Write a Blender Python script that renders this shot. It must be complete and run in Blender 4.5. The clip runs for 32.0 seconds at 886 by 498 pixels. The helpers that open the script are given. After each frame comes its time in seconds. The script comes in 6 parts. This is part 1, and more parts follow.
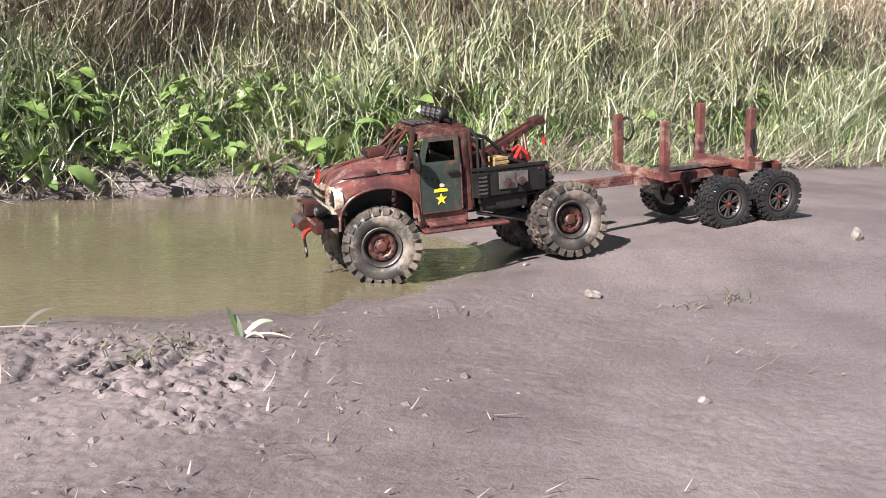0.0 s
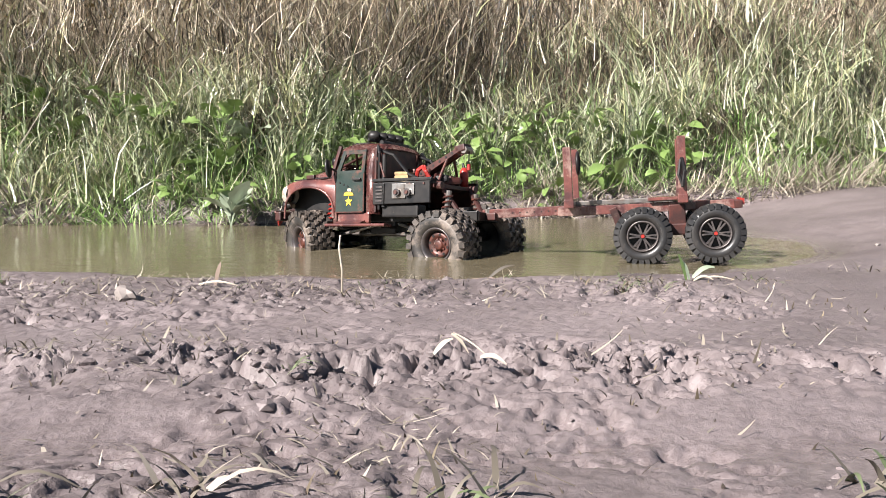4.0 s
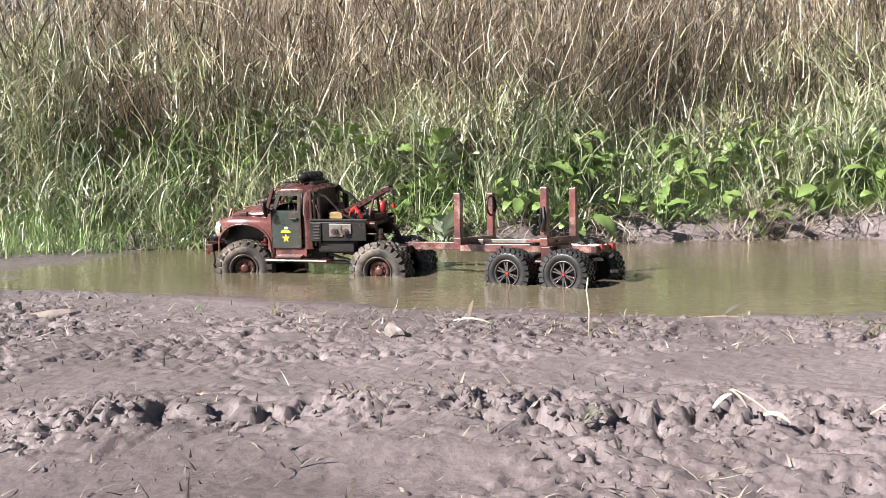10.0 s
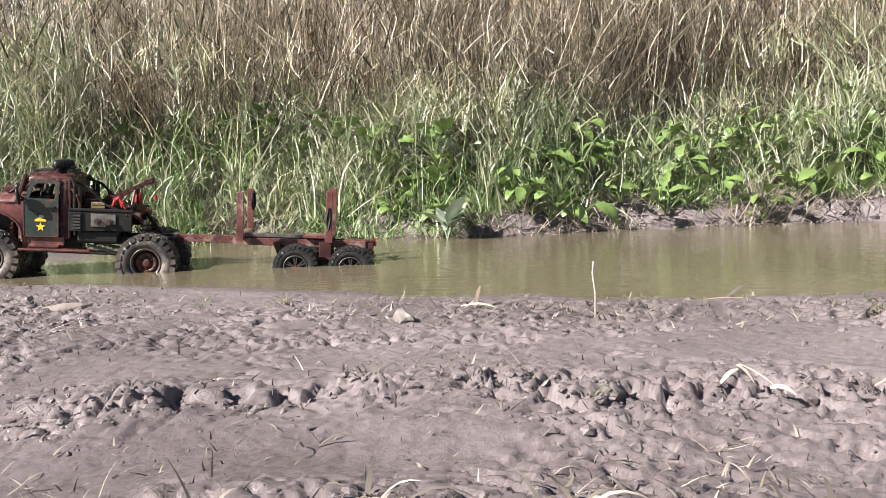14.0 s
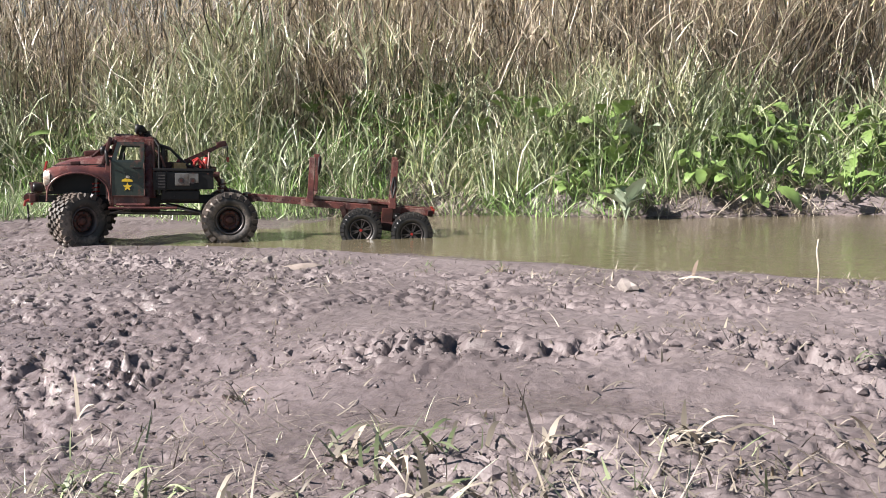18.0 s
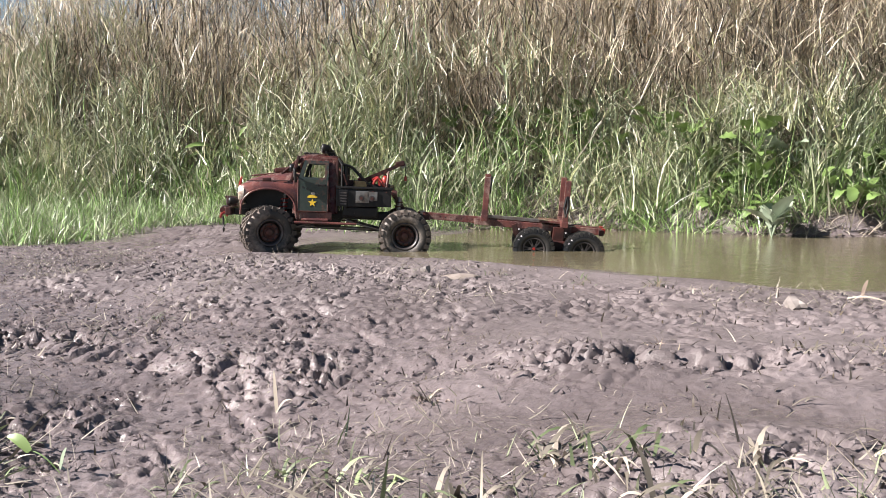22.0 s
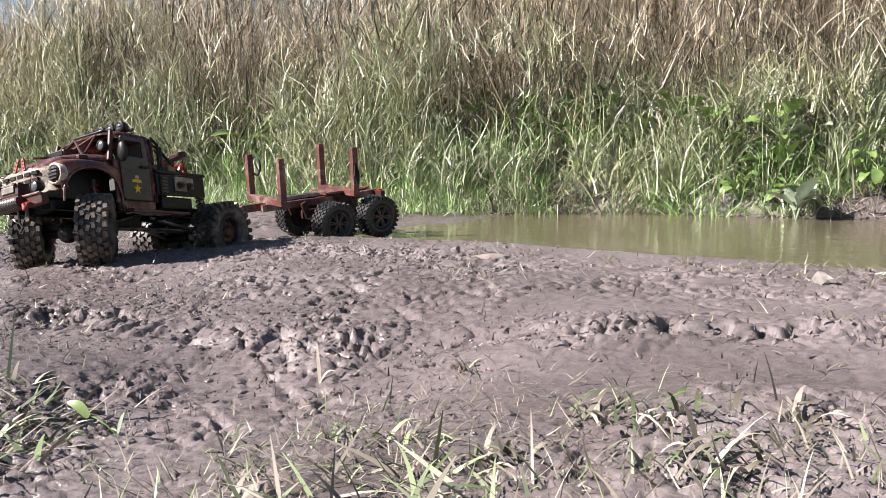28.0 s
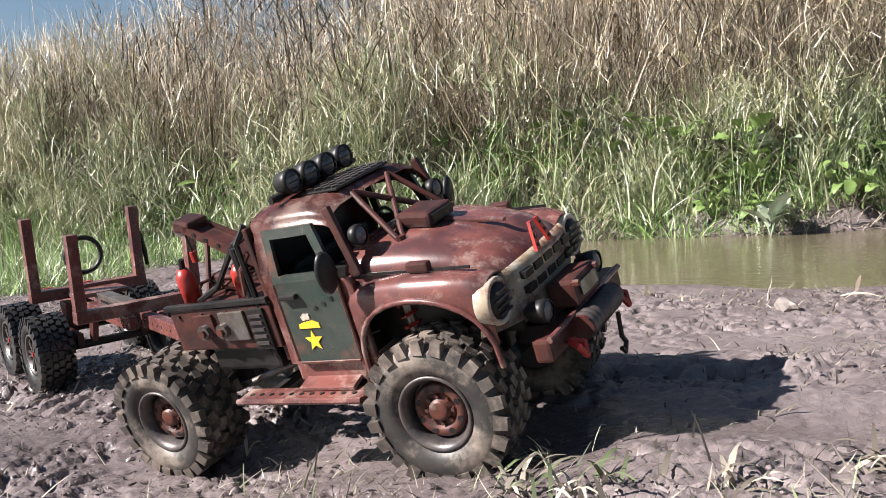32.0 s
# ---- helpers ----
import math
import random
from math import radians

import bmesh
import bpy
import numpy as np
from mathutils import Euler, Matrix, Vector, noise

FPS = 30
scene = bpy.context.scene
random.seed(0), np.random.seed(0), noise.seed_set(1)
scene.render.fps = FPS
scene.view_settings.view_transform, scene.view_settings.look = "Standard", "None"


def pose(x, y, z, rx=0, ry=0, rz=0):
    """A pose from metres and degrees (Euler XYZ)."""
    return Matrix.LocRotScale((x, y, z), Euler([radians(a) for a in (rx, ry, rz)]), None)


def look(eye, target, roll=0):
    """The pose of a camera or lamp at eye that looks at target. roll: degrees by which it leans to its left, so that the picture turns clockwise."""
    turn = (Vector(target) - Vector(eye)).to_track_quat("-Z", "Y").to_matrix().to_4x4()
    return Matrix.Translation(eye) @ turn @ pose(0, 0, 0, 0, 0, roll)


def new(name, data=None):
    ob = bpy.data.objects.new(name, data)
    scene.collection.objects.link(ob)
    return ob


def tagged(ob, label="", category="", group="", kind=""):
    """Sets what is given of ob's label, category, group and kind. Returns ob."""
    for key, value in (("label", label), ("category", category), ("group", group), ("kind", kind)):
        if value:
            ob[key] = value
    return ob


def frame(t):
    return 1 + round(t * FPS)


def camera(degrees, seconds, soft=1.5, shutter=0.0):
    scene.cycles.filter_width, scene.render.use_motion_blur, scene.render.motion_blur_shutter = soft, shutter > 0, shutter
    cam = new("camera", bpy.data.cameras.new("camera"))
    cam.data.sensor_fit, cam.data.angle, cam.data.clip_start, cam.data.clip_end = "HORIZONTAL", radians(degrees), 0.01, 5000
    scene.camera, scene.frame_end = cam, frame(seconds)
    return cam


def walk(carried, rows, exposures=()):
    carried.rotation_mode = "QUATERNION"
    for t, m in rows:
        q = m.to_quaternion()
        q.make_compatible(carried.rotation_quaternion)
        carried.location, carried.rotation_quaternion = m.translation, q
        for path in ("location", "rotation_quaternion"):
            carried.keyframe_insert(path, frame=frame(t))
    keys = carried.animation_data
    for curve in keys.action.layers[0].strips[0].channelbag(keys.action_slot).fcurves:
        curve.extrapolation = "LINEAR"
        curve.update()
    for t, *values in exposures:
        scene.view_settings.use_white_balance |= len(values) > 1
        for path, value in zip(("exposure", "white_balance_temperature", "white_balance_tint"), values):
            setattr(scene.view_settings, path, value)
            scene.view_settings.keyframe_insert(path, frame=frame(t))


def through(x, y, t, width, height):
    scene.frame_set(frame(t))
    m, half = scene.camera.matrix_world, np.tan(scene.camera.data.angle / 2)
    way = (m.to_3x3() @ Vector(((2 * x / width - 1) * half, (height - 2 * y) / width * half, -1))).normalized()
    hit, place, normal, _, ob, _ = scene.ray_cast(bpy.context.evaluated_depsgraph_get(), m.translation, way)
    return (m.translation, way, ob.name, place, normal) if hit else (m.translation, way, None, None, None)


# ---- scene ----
cam = camera(51.3, 32.0, soft=0.75)
PATH = [
    (0, (0.881, -1.012, 0.345), (1.194, 0.936, 0.017), 2.2),
    (0.5, (0.766, -1.014, 0.339), (1.05, 0.941, 0.028), 2.3),
    (1, (0.665, -1.057, 0.305), (0.871, 0.914, 0.033), 1.4),
    (1.5, (0.538, -1.146, 0.267), (0.682, 0.833, 0.017), 1.3),
    (2, (0.499, -1.163, 0.243), (0.588, 0.82, 0.001), 0.9),
    (2.5, (0.506, -1.168, 0.214), (0.54, 0.819, -0.006), -0.2),
    (4.5, (0.427, -1.25, 0.205), (0.348, 0.739, 0.012), 0.5),
    (5, (0.409, -1.28, 0.215), (0.253, 0.702, 0.001), 0.9),
    (5.5, (0.387, -1.302, 0.219), (0.137, 0.671, 0.002), 1.2),
    (6, (0.351, -1.312, 0.25), (0.04, 0.648, 0.006), 1.5),
    (6.5, (0.348, -1.32, 0.25), (-0.02, 0.632, 0.021), 1.2),
    (7, (0.359, -1.32, 0.248), (-0.045, 0.627, 0.033), 0.8),
    (7.5, (0.355, -1.313, 0.261), (-0.049, 0.633, 0.036), 0.9),
    (8, (0.353, -1.313, 0.26), (-0.051, 0.634, 0.046), 0.7),
    (8.5, (0.346, -1.318, 0.255), (-0.05, 0.632, 0.057), 0.5),
    (9, (0.345, -1.316, 0.267), (-0.053, 0.634, 0.067), 0.1),
    (9.5, (0.345, -1.311, 0.276), (-0.055, 0.639, 0.08), -0.3),
    (10, (0.35, -1.315, 0.267), (-0.054, 0.636, 0.09), -0.7),
    (10.5, (0.349, -1.319, 0.265), (-0.052, 0.633, 0.09), -0.8),
    (11, (0.35, -1.319, 0.268), (-0.051, 0.632, 0.087), -1.1),
    (11.5, (0.352, -1.318, 0.269), (-0.051, 0.632, 0.086), -1.4),
    (12, (0.354, -1.318, 0.267), (-0.052, 0.632, 0.084), -1.6),
    (12.5, (0.355, -1.324, 0.264), (-0.054, 0.625, 0.08), -1.7),
    (13, (0.345, -1.328, 0.265), (-0.057, 0.622, 0.075), -1.4),
    (13.5, (0.345, -1.331, 0.261), (-0.059, 0.619, 0.071), -1.6),
    (15.5, (0.334, -1.347, 0.257), (-0.074, 0.6, 0.05), -1.9),
    (16, (0.326, -1.355, 0.253), (-0.097, 0.589, 0.044), -1.8),
    (16.5, (0.305, -1.39, 0.245), (-0.149, 0.547, 0.042), -1.6),
    (17, (0.272, -1.412, 0.243), (-0.233, 0.513, 0.038), -1.1),
    (17.5, (0.256, -1.429, 0.248), (-0.346, 0.466, 0.032), -1.2),
    (18, (0.226, -1.464, 0.251), (-0.457, 0.402, 0.028), -0.7),
    (18.5, (0.191, -1.503, 0.24), (-0.56, 0.337, 0.022), -0.1),
    (19, (0.174, -1.532, 0.232), (-0.631, 0.287, 0.02), 0.1),
    (19.5, (0.158, -1.534, 0.245), (-0.689, 0.264, 0.019), 0.1),
    (20, (0.146, -1.549, 0.251), (-0.716, 0.242, 0.031), 0.3),
    (20.5, (0.154, -1.548, 0.261), (-0.732, 0.232, 0.043), -0.0),
    (21, (0.168, -1.529, 0.261), (-0.744, 0.239, 0.053), -0.3),
    (21.5, (0.173, -1.531, 0.256), (-0.743, 0.237, 0.061), -0.3),
    (22, (0.169, -1.535, 0.253), (-0.744, 0.235, 0.061), -0.2),
    (22.5, (0.167, -1.536, 0.249), (-0.747, 0.232, 0.055), -0.3),
    (23, (0.166, -1.543, 0.243), (-0.748, 0.226, 0.051), -0.3),
    (23.5, (0.162, -1.541, 0.248), (-0.752, 0.226, 0.046), -0.4),
    (24, (0.171, -1.538, 0.256), (-0.754, 0.222, 0.047), -0.8),
    (24.5, (0.172, -1.544, 0.252), (-0.756, 0.216, 0.049), -0.7),
    (25, (0.159, -1.552, 0.251), (-0.761, 0.211, 0.043), -0.4),
    (25.5, (0.16, -1.561, 0.239), (-0.766, 0.2, 0.037), -0.5),
    (27.5, (0.164, -1.566, 0.241), (-0.785, 0.182, 0.024), -0.9),
    (28, (0.161, -1.576, 0.236), (-0.784, 0.174, 0.024), -0.6),
    (28.5, (0.153, -1.584, 0.235), (-0.786, 0.169, 0.019), -0.5),
    (29, (0.154, -1.588, 0.231), (-0.787, 0.164, 0.015), -0.7),
    (29.5, (0.16, -1.582, 0.23), (-0.789, 0.165, 0.011), -0.9),
    (30, (0.176, -1.565, 0.232), (-0.791, 0.172, 0.014), -1.4),
    (30.5, (0.194, -1.54, 0.235), (-0.79, 0.189, 0.028), -2.1),
    (31, (0.201, -1.531, 0.235), (-0.775, 0.206, 0.056), -2.3),
    (31.5, (0.206, -1.529, 0.247), (-0.752, 0.219, 0.085), -3.1),
    (32, (0.201, -1.473, 0.252), (-0.735, 0.288, 0.104), -4.1),
]
walk(cam, [(t, look(eye, target, roll)) for t, eye, target, roll in PATH])

# ---- world and sun ----
world = bpy.data.worlds.new("sky")
scene.world = world
world.use_nodes = True
SUN_AZ, SUN_EL = radians(221.5), radians(36.0)      # where the sun stands: angle from +x, height
sky = world.node_tree.nodes.new("ShaderNodeTexSky")
sky.sky_type, sky.sun_disc = "NISHITA", False
sky.sun_elevation, sky.sun_rotation = SUN_EL, radians(90) - SUN_AZ
sky.air_density, sky.dust_density = 1.0, 0.15
world.node_tree.links.new(sky.outputs[0], world.node_tree.nodes["Background"].inputs[0])
world.node_tree.nodes["Background"].inputs[1].default_value = 0.031
sun_data = bpy.data.lights.new("sun", "SUN")
sun_data.energy, sun_data.angle, sun_data.color = 5.0, radians(0.55), (1.0, 0.937, 0.897)
sun = new("sun", sun_data)
sun.matrix_world = look((8 * math.cos(SUN_EL) * math.cos(SUN_AZ), 8 * math.cos(SUN_EL) * math.sin(SUN_AZ), 8 * math.sin(SUN_EL)), (0, 0, 0))
scene.view_settings.exposure = 1.63


# ---- materials ----
def material(name, rough=0.6, metal=0.0):
    m = bpy.data.materials.new(name)
    m.use_nodes = True
    n = m.node_tree
    b = n.nodes["Principled BSDF"]
    b.inputs["Roughness"].default_value, b.inputs["Metallic"].default_value = rough, metal
    return m, n, b


def coords(n, scale, kind="Object"):
    c = n.nodes.new("ShaderNodeTexCoord")
    mp = n.nodes.new("ShaderNodeMapping")
    mp.inputs["Scale"].default_value = scale if hasattr(scale, "__len__") else (scale, scale, scale)
    n.links.new(c.outputs[kind], mp.inputs[0])
    return mp.outputs[0]


def noise_node(n, scale, detail=5, rough=0.6, kind="Object", stretch=(1, 1, 1)):
    t = n.nodes.new("ShaderNodeTexNoise")
    t.inputs["Scale"].default_value, t.inputs["Detail"].default_value, t.inputs["Roughness"].default_value = scale, detail, rough
    n.links.new(coords(n, stretch, kind), t.inputs["Vector"])
    return t.outputs["Fac"]


def ramp(n, fac, stops):
    r = n.nodes.new("ShaderNodeValToRGB")
    e = r.color_ramp.elements
    while len(e) < len(stops):
        e.new(0.5)
    for k, (p, c) in zip(e, stops):
        k.position = p
        k.color = (*c, 1) if len(c) == 3 else c
    n.links.new(fac, r.inputs[0])
    return r.outputs[0]


def mix(n, fac, a, b, how="MIX"):
    x = n.nodes.new("ShaderNodeMix")
    x.data_type, x.blend_type = "RGBA", how
    if isinstance(fac, (int, float)):
        x.inputs[0].default_value = fac
    else:
        n.links.new(fac, x.inputs[0])
    for k, v in ((6, a), (7, b)):
        if isinstance(v, tuple):
            x.inputs[k].default_value = (*v, 1)
        else:
            n.links.new(v, x.inputs[k])
    return x.outputs[2]


def bump(n, b, height, strength=0.4, distance=0.002):
    u = n.nodes.new("ShaderNodeBump")
    u.inputs["Strength"].default_value, u.inputs["Distance"].default_value = strength, distance
    n.links.new(height, u.inputs["Height"])
    n.links.new(u.outputs[0], b.inputs["Normal"])


def rough_from(n, b, fac, lo, hi):
    r = n.nodes.new("ShaderNodeMapRange")
    r.inputs[3].default_value, r.inputs[4].default_value = lo, hi
    n.links.new(fac, r.inputs[0])
    n.links.new(r.outputs[0], b.inputs["Roughness"])


def worn(name, base, second, rough=(0.3, 0.6), scale=40, metal=0.0, dust=None, dust_at=0.62, grain=300, bumpy=0.15, gloss=0.5):
    """Paint or metal in two tones with dried mud on it."""
    m, n, b = material(name, 0.5, metal)
    big = noise_node(n, scale, 6, 0.65)
    fine = noise_node(n, grain, 3, 0.6)
    col = ramp(n, big, [(0.36, base), (0.62, second)])
    if dust:
        spots = noise_node(n, scale * 0.6, 8, 0.75)
        col = mix(n, ramp(n, spots, [(dust_at - 0.06, (0, 0, 0)), (dust_at + 0.08, (1, 1, 1))]), col, dust)
    n.links.new(col, b.inputs["Base Color"])
    b.inputs["Specular IOR Level"].default_value = gloss
    rough_from(n, b, big, *rough)
    bump(n, b, fine, bumpy, 0.0006)
    return m


def plant(name, colours, rough=0.55, through=0.25):
    """Leaves and blades: each piece has a tone of its own."""
    m, n, b = material(name, rough)
    g = n.nodes.new("ShaderNodeNewGeometry")
    tone = ramp(n, g.outputs["Random Per Island"], [((k + 0.5) / len(colours), c) for k, c in enumerate(colours)])
    var = noise_node(n, 14, 3, 0.6)
    drift = noise_node(n, 2.6, 3, 0.6)
    tone = mix(n, ramp(n, drift, [(0.4, (0, 0, 0)), (0.65, (0.4, 0.4, 0.4))]), tone, colours[1])
    col = mix(n, 0.6, tone, ramp(n, var, [(0.3, (0.76, 0.76, 0.74)), (0.7, (1.0, 1.0, 1.0))]), "MULTIPLY")
    n.links.new(col, b.inputs["Base Color"])
    b.inputs["Specular IOR Level"].default_value = 0.75
    t = n.nodes.new("ShaderNodeBsdfTranslucent")
    n.links.new(col, t.inputs[0])
    s = n.nodes.new("ShaderNodeMixShader")
    s.inputs[0].default_value = through
    n.links.new(b.outputs[0], s.inputs[1])
    n.links.new(t.outputs[0], s.inputs[2])
    n.links.new(s.outputs[0], n.nodes["Material Output"].inputs[0])
    return m


def mud_material(name, dry, wet):
    m, n, b = material(name, 0.5)
    big = noise_node(n, 2.2, 5, 0.6)
    mid = noise_node(n, 16, 6, 0.65)
    fine = noise_node(n, 130, 5, 0.7)
    col = mix(n, ramp(n, big, [(0.35, (0, 0, 0)), (0.65, (1, 1, 1))]), wet, dry)
    col = mix(n, 0.55, col, ramp(n, mid, [(0.25, (0.62, 0.6, 0.58)), (0.7, (1.0, 1.0, 1.0))]), "MULTIPLY")
    col = mix(n, 0.6, col, ramp(n, fine, [(0.32, (0.5, 0.47, 0.45)), (0.55, (1.0, 1.0, 1.0))]), "MULTIPLY")
    n.links.new(col, b.inputs["Base Color"])
    # wet and shiny where the ground lies just above the water
    g = n.nodes.new("ShaderNodeNewGeometry")
    up = n.nodes.new("ShaderNodeSeparateXYZ")
    n.links.new(g.outputs["Position"], up.inputs[0])
    damp = n.nodes.new("ShaderNodeMapRange")
    damp.inputs[1].default_value, damp.inputs[2].default_value = -0.002, 0.018
    n.links.new(up.outputs[2], damp.inputs[0])
    dull = n.nodes.new("ShaderNodeMapRange")
    dull.inputs[3].default_value, dull.inputs[4].default_value = 0.22, 0.62
    n.links.new(mix(n, 0.5, big, mid), dull.inputs[0])
    shine = n.nodes.new("ShaderNodeMath")
    shine.operation = "MULTIPLY_ADD"
    n.links.new(damp.outputs[0], shine.inputs[0])
    n.links.new(dull.outputs[0], shine.inputs[1])
    shine.inputs[2].default_value = 0.14
    n.links.new(shine.outputs[0], b.inputs["Roughness"])
    bump(n, b, mix(n, 0.7, mid, fine), 0.7, 0.0042)
    return m


def water_material():
    m, n, b = material("muddy_water", 0.06)
    big = noise_node(n, 1.6, 4, 0.5)
    n.links.new(ramp(n, big, [(0.3, (0.105, 0.09, 0.055)), (0.7, (0.15, 0.127, 0.085))]), b.inputs["Base Color"])
    b.inputs["IOR"].default_value = 1.33
    rip = noise_node(n, 9, 3, 0.55, stretch=(1, 2.2, 1))
    small = noise_node(n, 38, 2, 0.5, stretch=(1, 2.0, 1))
    bump(n, b, mix(n, 0.4, rip, small), 0.13, 0.02)
    return m


MUD = mud_material("mud", (0.2, 0.167, 0.168), (0.122, 0.1, 0.1))
DRIED = worn("dried_mud", (0.30, 0.25, 0.22), (0.2, 0.165, 0.14), (0.6, 0.85), 30)
WATER = water_material()
RUST = worn("rusty_red_paint", (0.165, 0.06, 0.05), (0.062, 0.026, 0.026), (0.13, 0.4), 22, 0.1, (0.29, 0.2, 0.17), 0.57)
RUST_DARK = worn("dark_rusty_steel", (0.075, 0.024, 0.019), (0.026, 0.012, 0.011), (0.3, 0.6), 30, 0.1, (0.15, 0.1, 0.08), 0.68, gloss=0.35)
GREEN = worn("faded_green_paint", (0.018, 0.03, 0.026), (0.034, 0.04, 0.034), (0.14, 0.36), 26, 0.0, (0.12, 0.05, 0.035), 0.6)
DARK = worn("black_parts", (0.006, 0.006, 0.007), (0.016, 0.014, 0.013), (0.3, 0.6), 40, 0.0, (0.1, 0.08, 0.066), 0.7, gloss=0.3)
STEEL = worn("scratched_steel", (0.28, 0.27, 0.26), (0.16, 0.13, 0.11), (0.25, 0.5), 40, 0.8, (0.2, 0.16, 0.13), 0.66)
WHITE = worn("chipped_white_paint", (0.5, 0.47, 0.41), (0.36, 0.29, 0.21), (0.4, 0.6), 45, 0, (0.16, 0.06, 0.04), 0.55)
RUBBER = worn("muddy_rubber", (0.017, 0.016, 0.016), (0.05, 0.043, 0.037), (0.35, 0.75), 22, 0, (0.19, 0.155, 0.13), 0.54, 200, 0.4)
TREAD = worn("mud_caked_tread", (0.022, 0.02, 0.019), (0.075, 0.06, 0.05), (0.3, 0.7), 34, 0, (0.18, 0.146, 0.122), 0.54, 220, 0.5)
RUBBER_CLEAN = worn("wet_rubber", (0.013, 0.013, 0.014), (0.025, 0.023, 0.022), (0.25, 0.5), 26, 0, (0.15, 0.12, 0.1), 0.68, 200, 0.3)
RIM = worn("rusty_rim", (0.105, 0.032, 0.021), (0.04, 0.018, 0.016), (0.35, 0.6), 60, 0.2, (0.2, 0.16, 0.13), 0.64)
ALLOY = worn("dark_alloy", (0.05, 0.045, 0.047), (0.1, 0.085, 0.08), (0.3, 0.5), 50, 0.5, (0.18, 0.14, 0.12), 0.68)
RED = worn("bright_red_paint", (0.34, 0.022, 0.016), (0.2, 0.02, 0.016), (0.25, 0.45), 40, 0, (0.2, 0.14, 0.1), 0.72)
YELLOW = worn("yellow_decal", (0.75, 0.5, 0.02), (0.62, 0.4, 0.03), (0.45, 0.6), 80)
WOOD = worn("crate_wood", (0.36, 0.25, 0.11), (0.2, 0.13, 0.06), (0.6, 0.8), 60)
LENS = worn("grey_lens", (0.12, 0.12, 0.13), (0.06, 0.06, 0.066), (0.15, 0.3), 60)
PALE = worn("pale_stone", (0.21, 0.182, 0.168), (0.145, 0.125, 0.115), (0.6, 0.8), 30)

DRY_GRASS = plant("dry_grass", [(0.682, 0.582, 0.454), (0.462, 0.37, 0.265), (0.85, 0.784, 0.668), (0.297, 0.224, 0.151), (0.616, 0.515, 0.391), (0.132, 0.0952, 0.063), (0.495, 0.448, 0.265), (0.792, 0.694, 0.567)], 0.5, 0.05)
# near-black: shade put into the stand and rim debris; also dark stubs and twig
SHADE_AND_STEMS = plant("shade_and_dark_stems", [(0.06, 0.043, 0.027), (0.03, 0.022, 0.014), (0.11, 0.08, 0.046), (0.02, 0.016, 0.01), (0.2, 0.155, 0.09)], 0.7, 0.0)
# near-black tones in the yellowing, green and dull grass stand in for shaded blades
MIXED_GRASS = plant("yellowing_grass", [(0.313, 0.325, 0.149), (0.454, 0.437, 0.27), (0.108, 0.129, 0.0473), (0.713, 0.65, 0.54), (0.356, 0.392, 0.176), (0.027, 0.0314, 0.0135)], 0.4, 0.06)
GREEN_GRASS = plant("green_grass", [(0.168, 0.319, 0.0675), (0.252, 0.396, 0.115), (0.0735, 0.143, 0.027), (0.399, 0.506, 0.243), (0.2, 0.352, 0.081), (0.0315, 0.0605, 0.0135), (0.294, 0.44, 0.149), (0.546, 0.539, 0.392)], 0.38, 0.12)
LEAF = plant("broad_leaf", [(0.16, 0.25, 0.06), (0.22, 0.31, 0.1), (0.09, 0.16, 0.035), (0.32, 0.38, 0.21)], 0.4, 0.14)
DOCK = plant("grey_green_leaf", [(0.23, 0.29, 0.2), (0.29, 0.34, 0.25), (0.19, 0.25, 0.15)], 0.45, 0.15)
AUTUMN = plant("reddened_leaf", [(0.32, 0.13, 0.04), (0.24, 0.16, 0.05), (0.16, 0.09, 0.06)], 0.55, 0.25)
SEEDS = plant("brown_seed_heads", [(0.16, 0.11, 0.085), (0.28, 0.21, 0.165), (0.4, 0.31, 0.25)], 0.7, 0.08)
BROWN_GRASS = plant("dead_brown_stems", [(0.18, 0.12, 0.078), (0.06, 0.0408, 0.0286), (0.36, 0.276, 0.195), (0.036, 0.0252, 0.0195), (0.24, 0.168, 0.111)], 0.55, 0.05)
STRAW = plant("bleached_straw", [(0.38, 0.335, 0.265), (0.28, 0.24, 0.185), (0.48, 0.43, 0.36), (0.18, 0.15, 0.11)], 0.6, 0.05)
DULL_STRAW = plant("muddy_straw", [(0.27, 0.235, 0.185), (0.18, 0.155, 0.12), (0.36, 0.315, 0.26), (0.11, 0.093, 0.07)], 0.65, 0.03)
DULL_GRASS = plant("dull_grass", [(0.21, 0.265, 0.125), (0.357, 0.389, 0.25), (0.105, 0.146, 0.0562), (0.525, 0.508, 0.4), (0.252, 0.324, 0.15), (0.0315, 0.0432, 0.015)], 0.45, 0.08)
BLEACHED = plant("bleached_dead_leaf", [(0.34, 0.29, 0.23), (0.4, 0.345, 0.28)], 0.65, 0.05)


# ---- lie of the land ----
LAT = np.random.RandomState(7).rand(256, 256)


def vnoise(x, y, s):
    """Smooth lattice noise from 0 to 1."""
    x, y = x * s + 37.3, y * s + 11.7
    i, j = np.floor(x).astype(int), np.floor(y).astype(int)
    u, v = x - i, y - j
    u, v = u * u * (3 - 2 * u), v * v * (3 - 2 * v)
    a, b = LAT[i % 256, j % 256], LAT[(i + 1) % 256, j % 256]
    c, d = LAT[i % 256, (j + 1) % 256], LAT[(i + 1) % 256, (j + 1) % 256]
    return (a * (1 - u) + b * u) * (1 - v) + (c * (1 - u) + d * u) * v


def smooth(a, b, x):
    k = np.clip((x - a) / (b - a), 0, 1)
    return k * k * (3 - 2 * k)


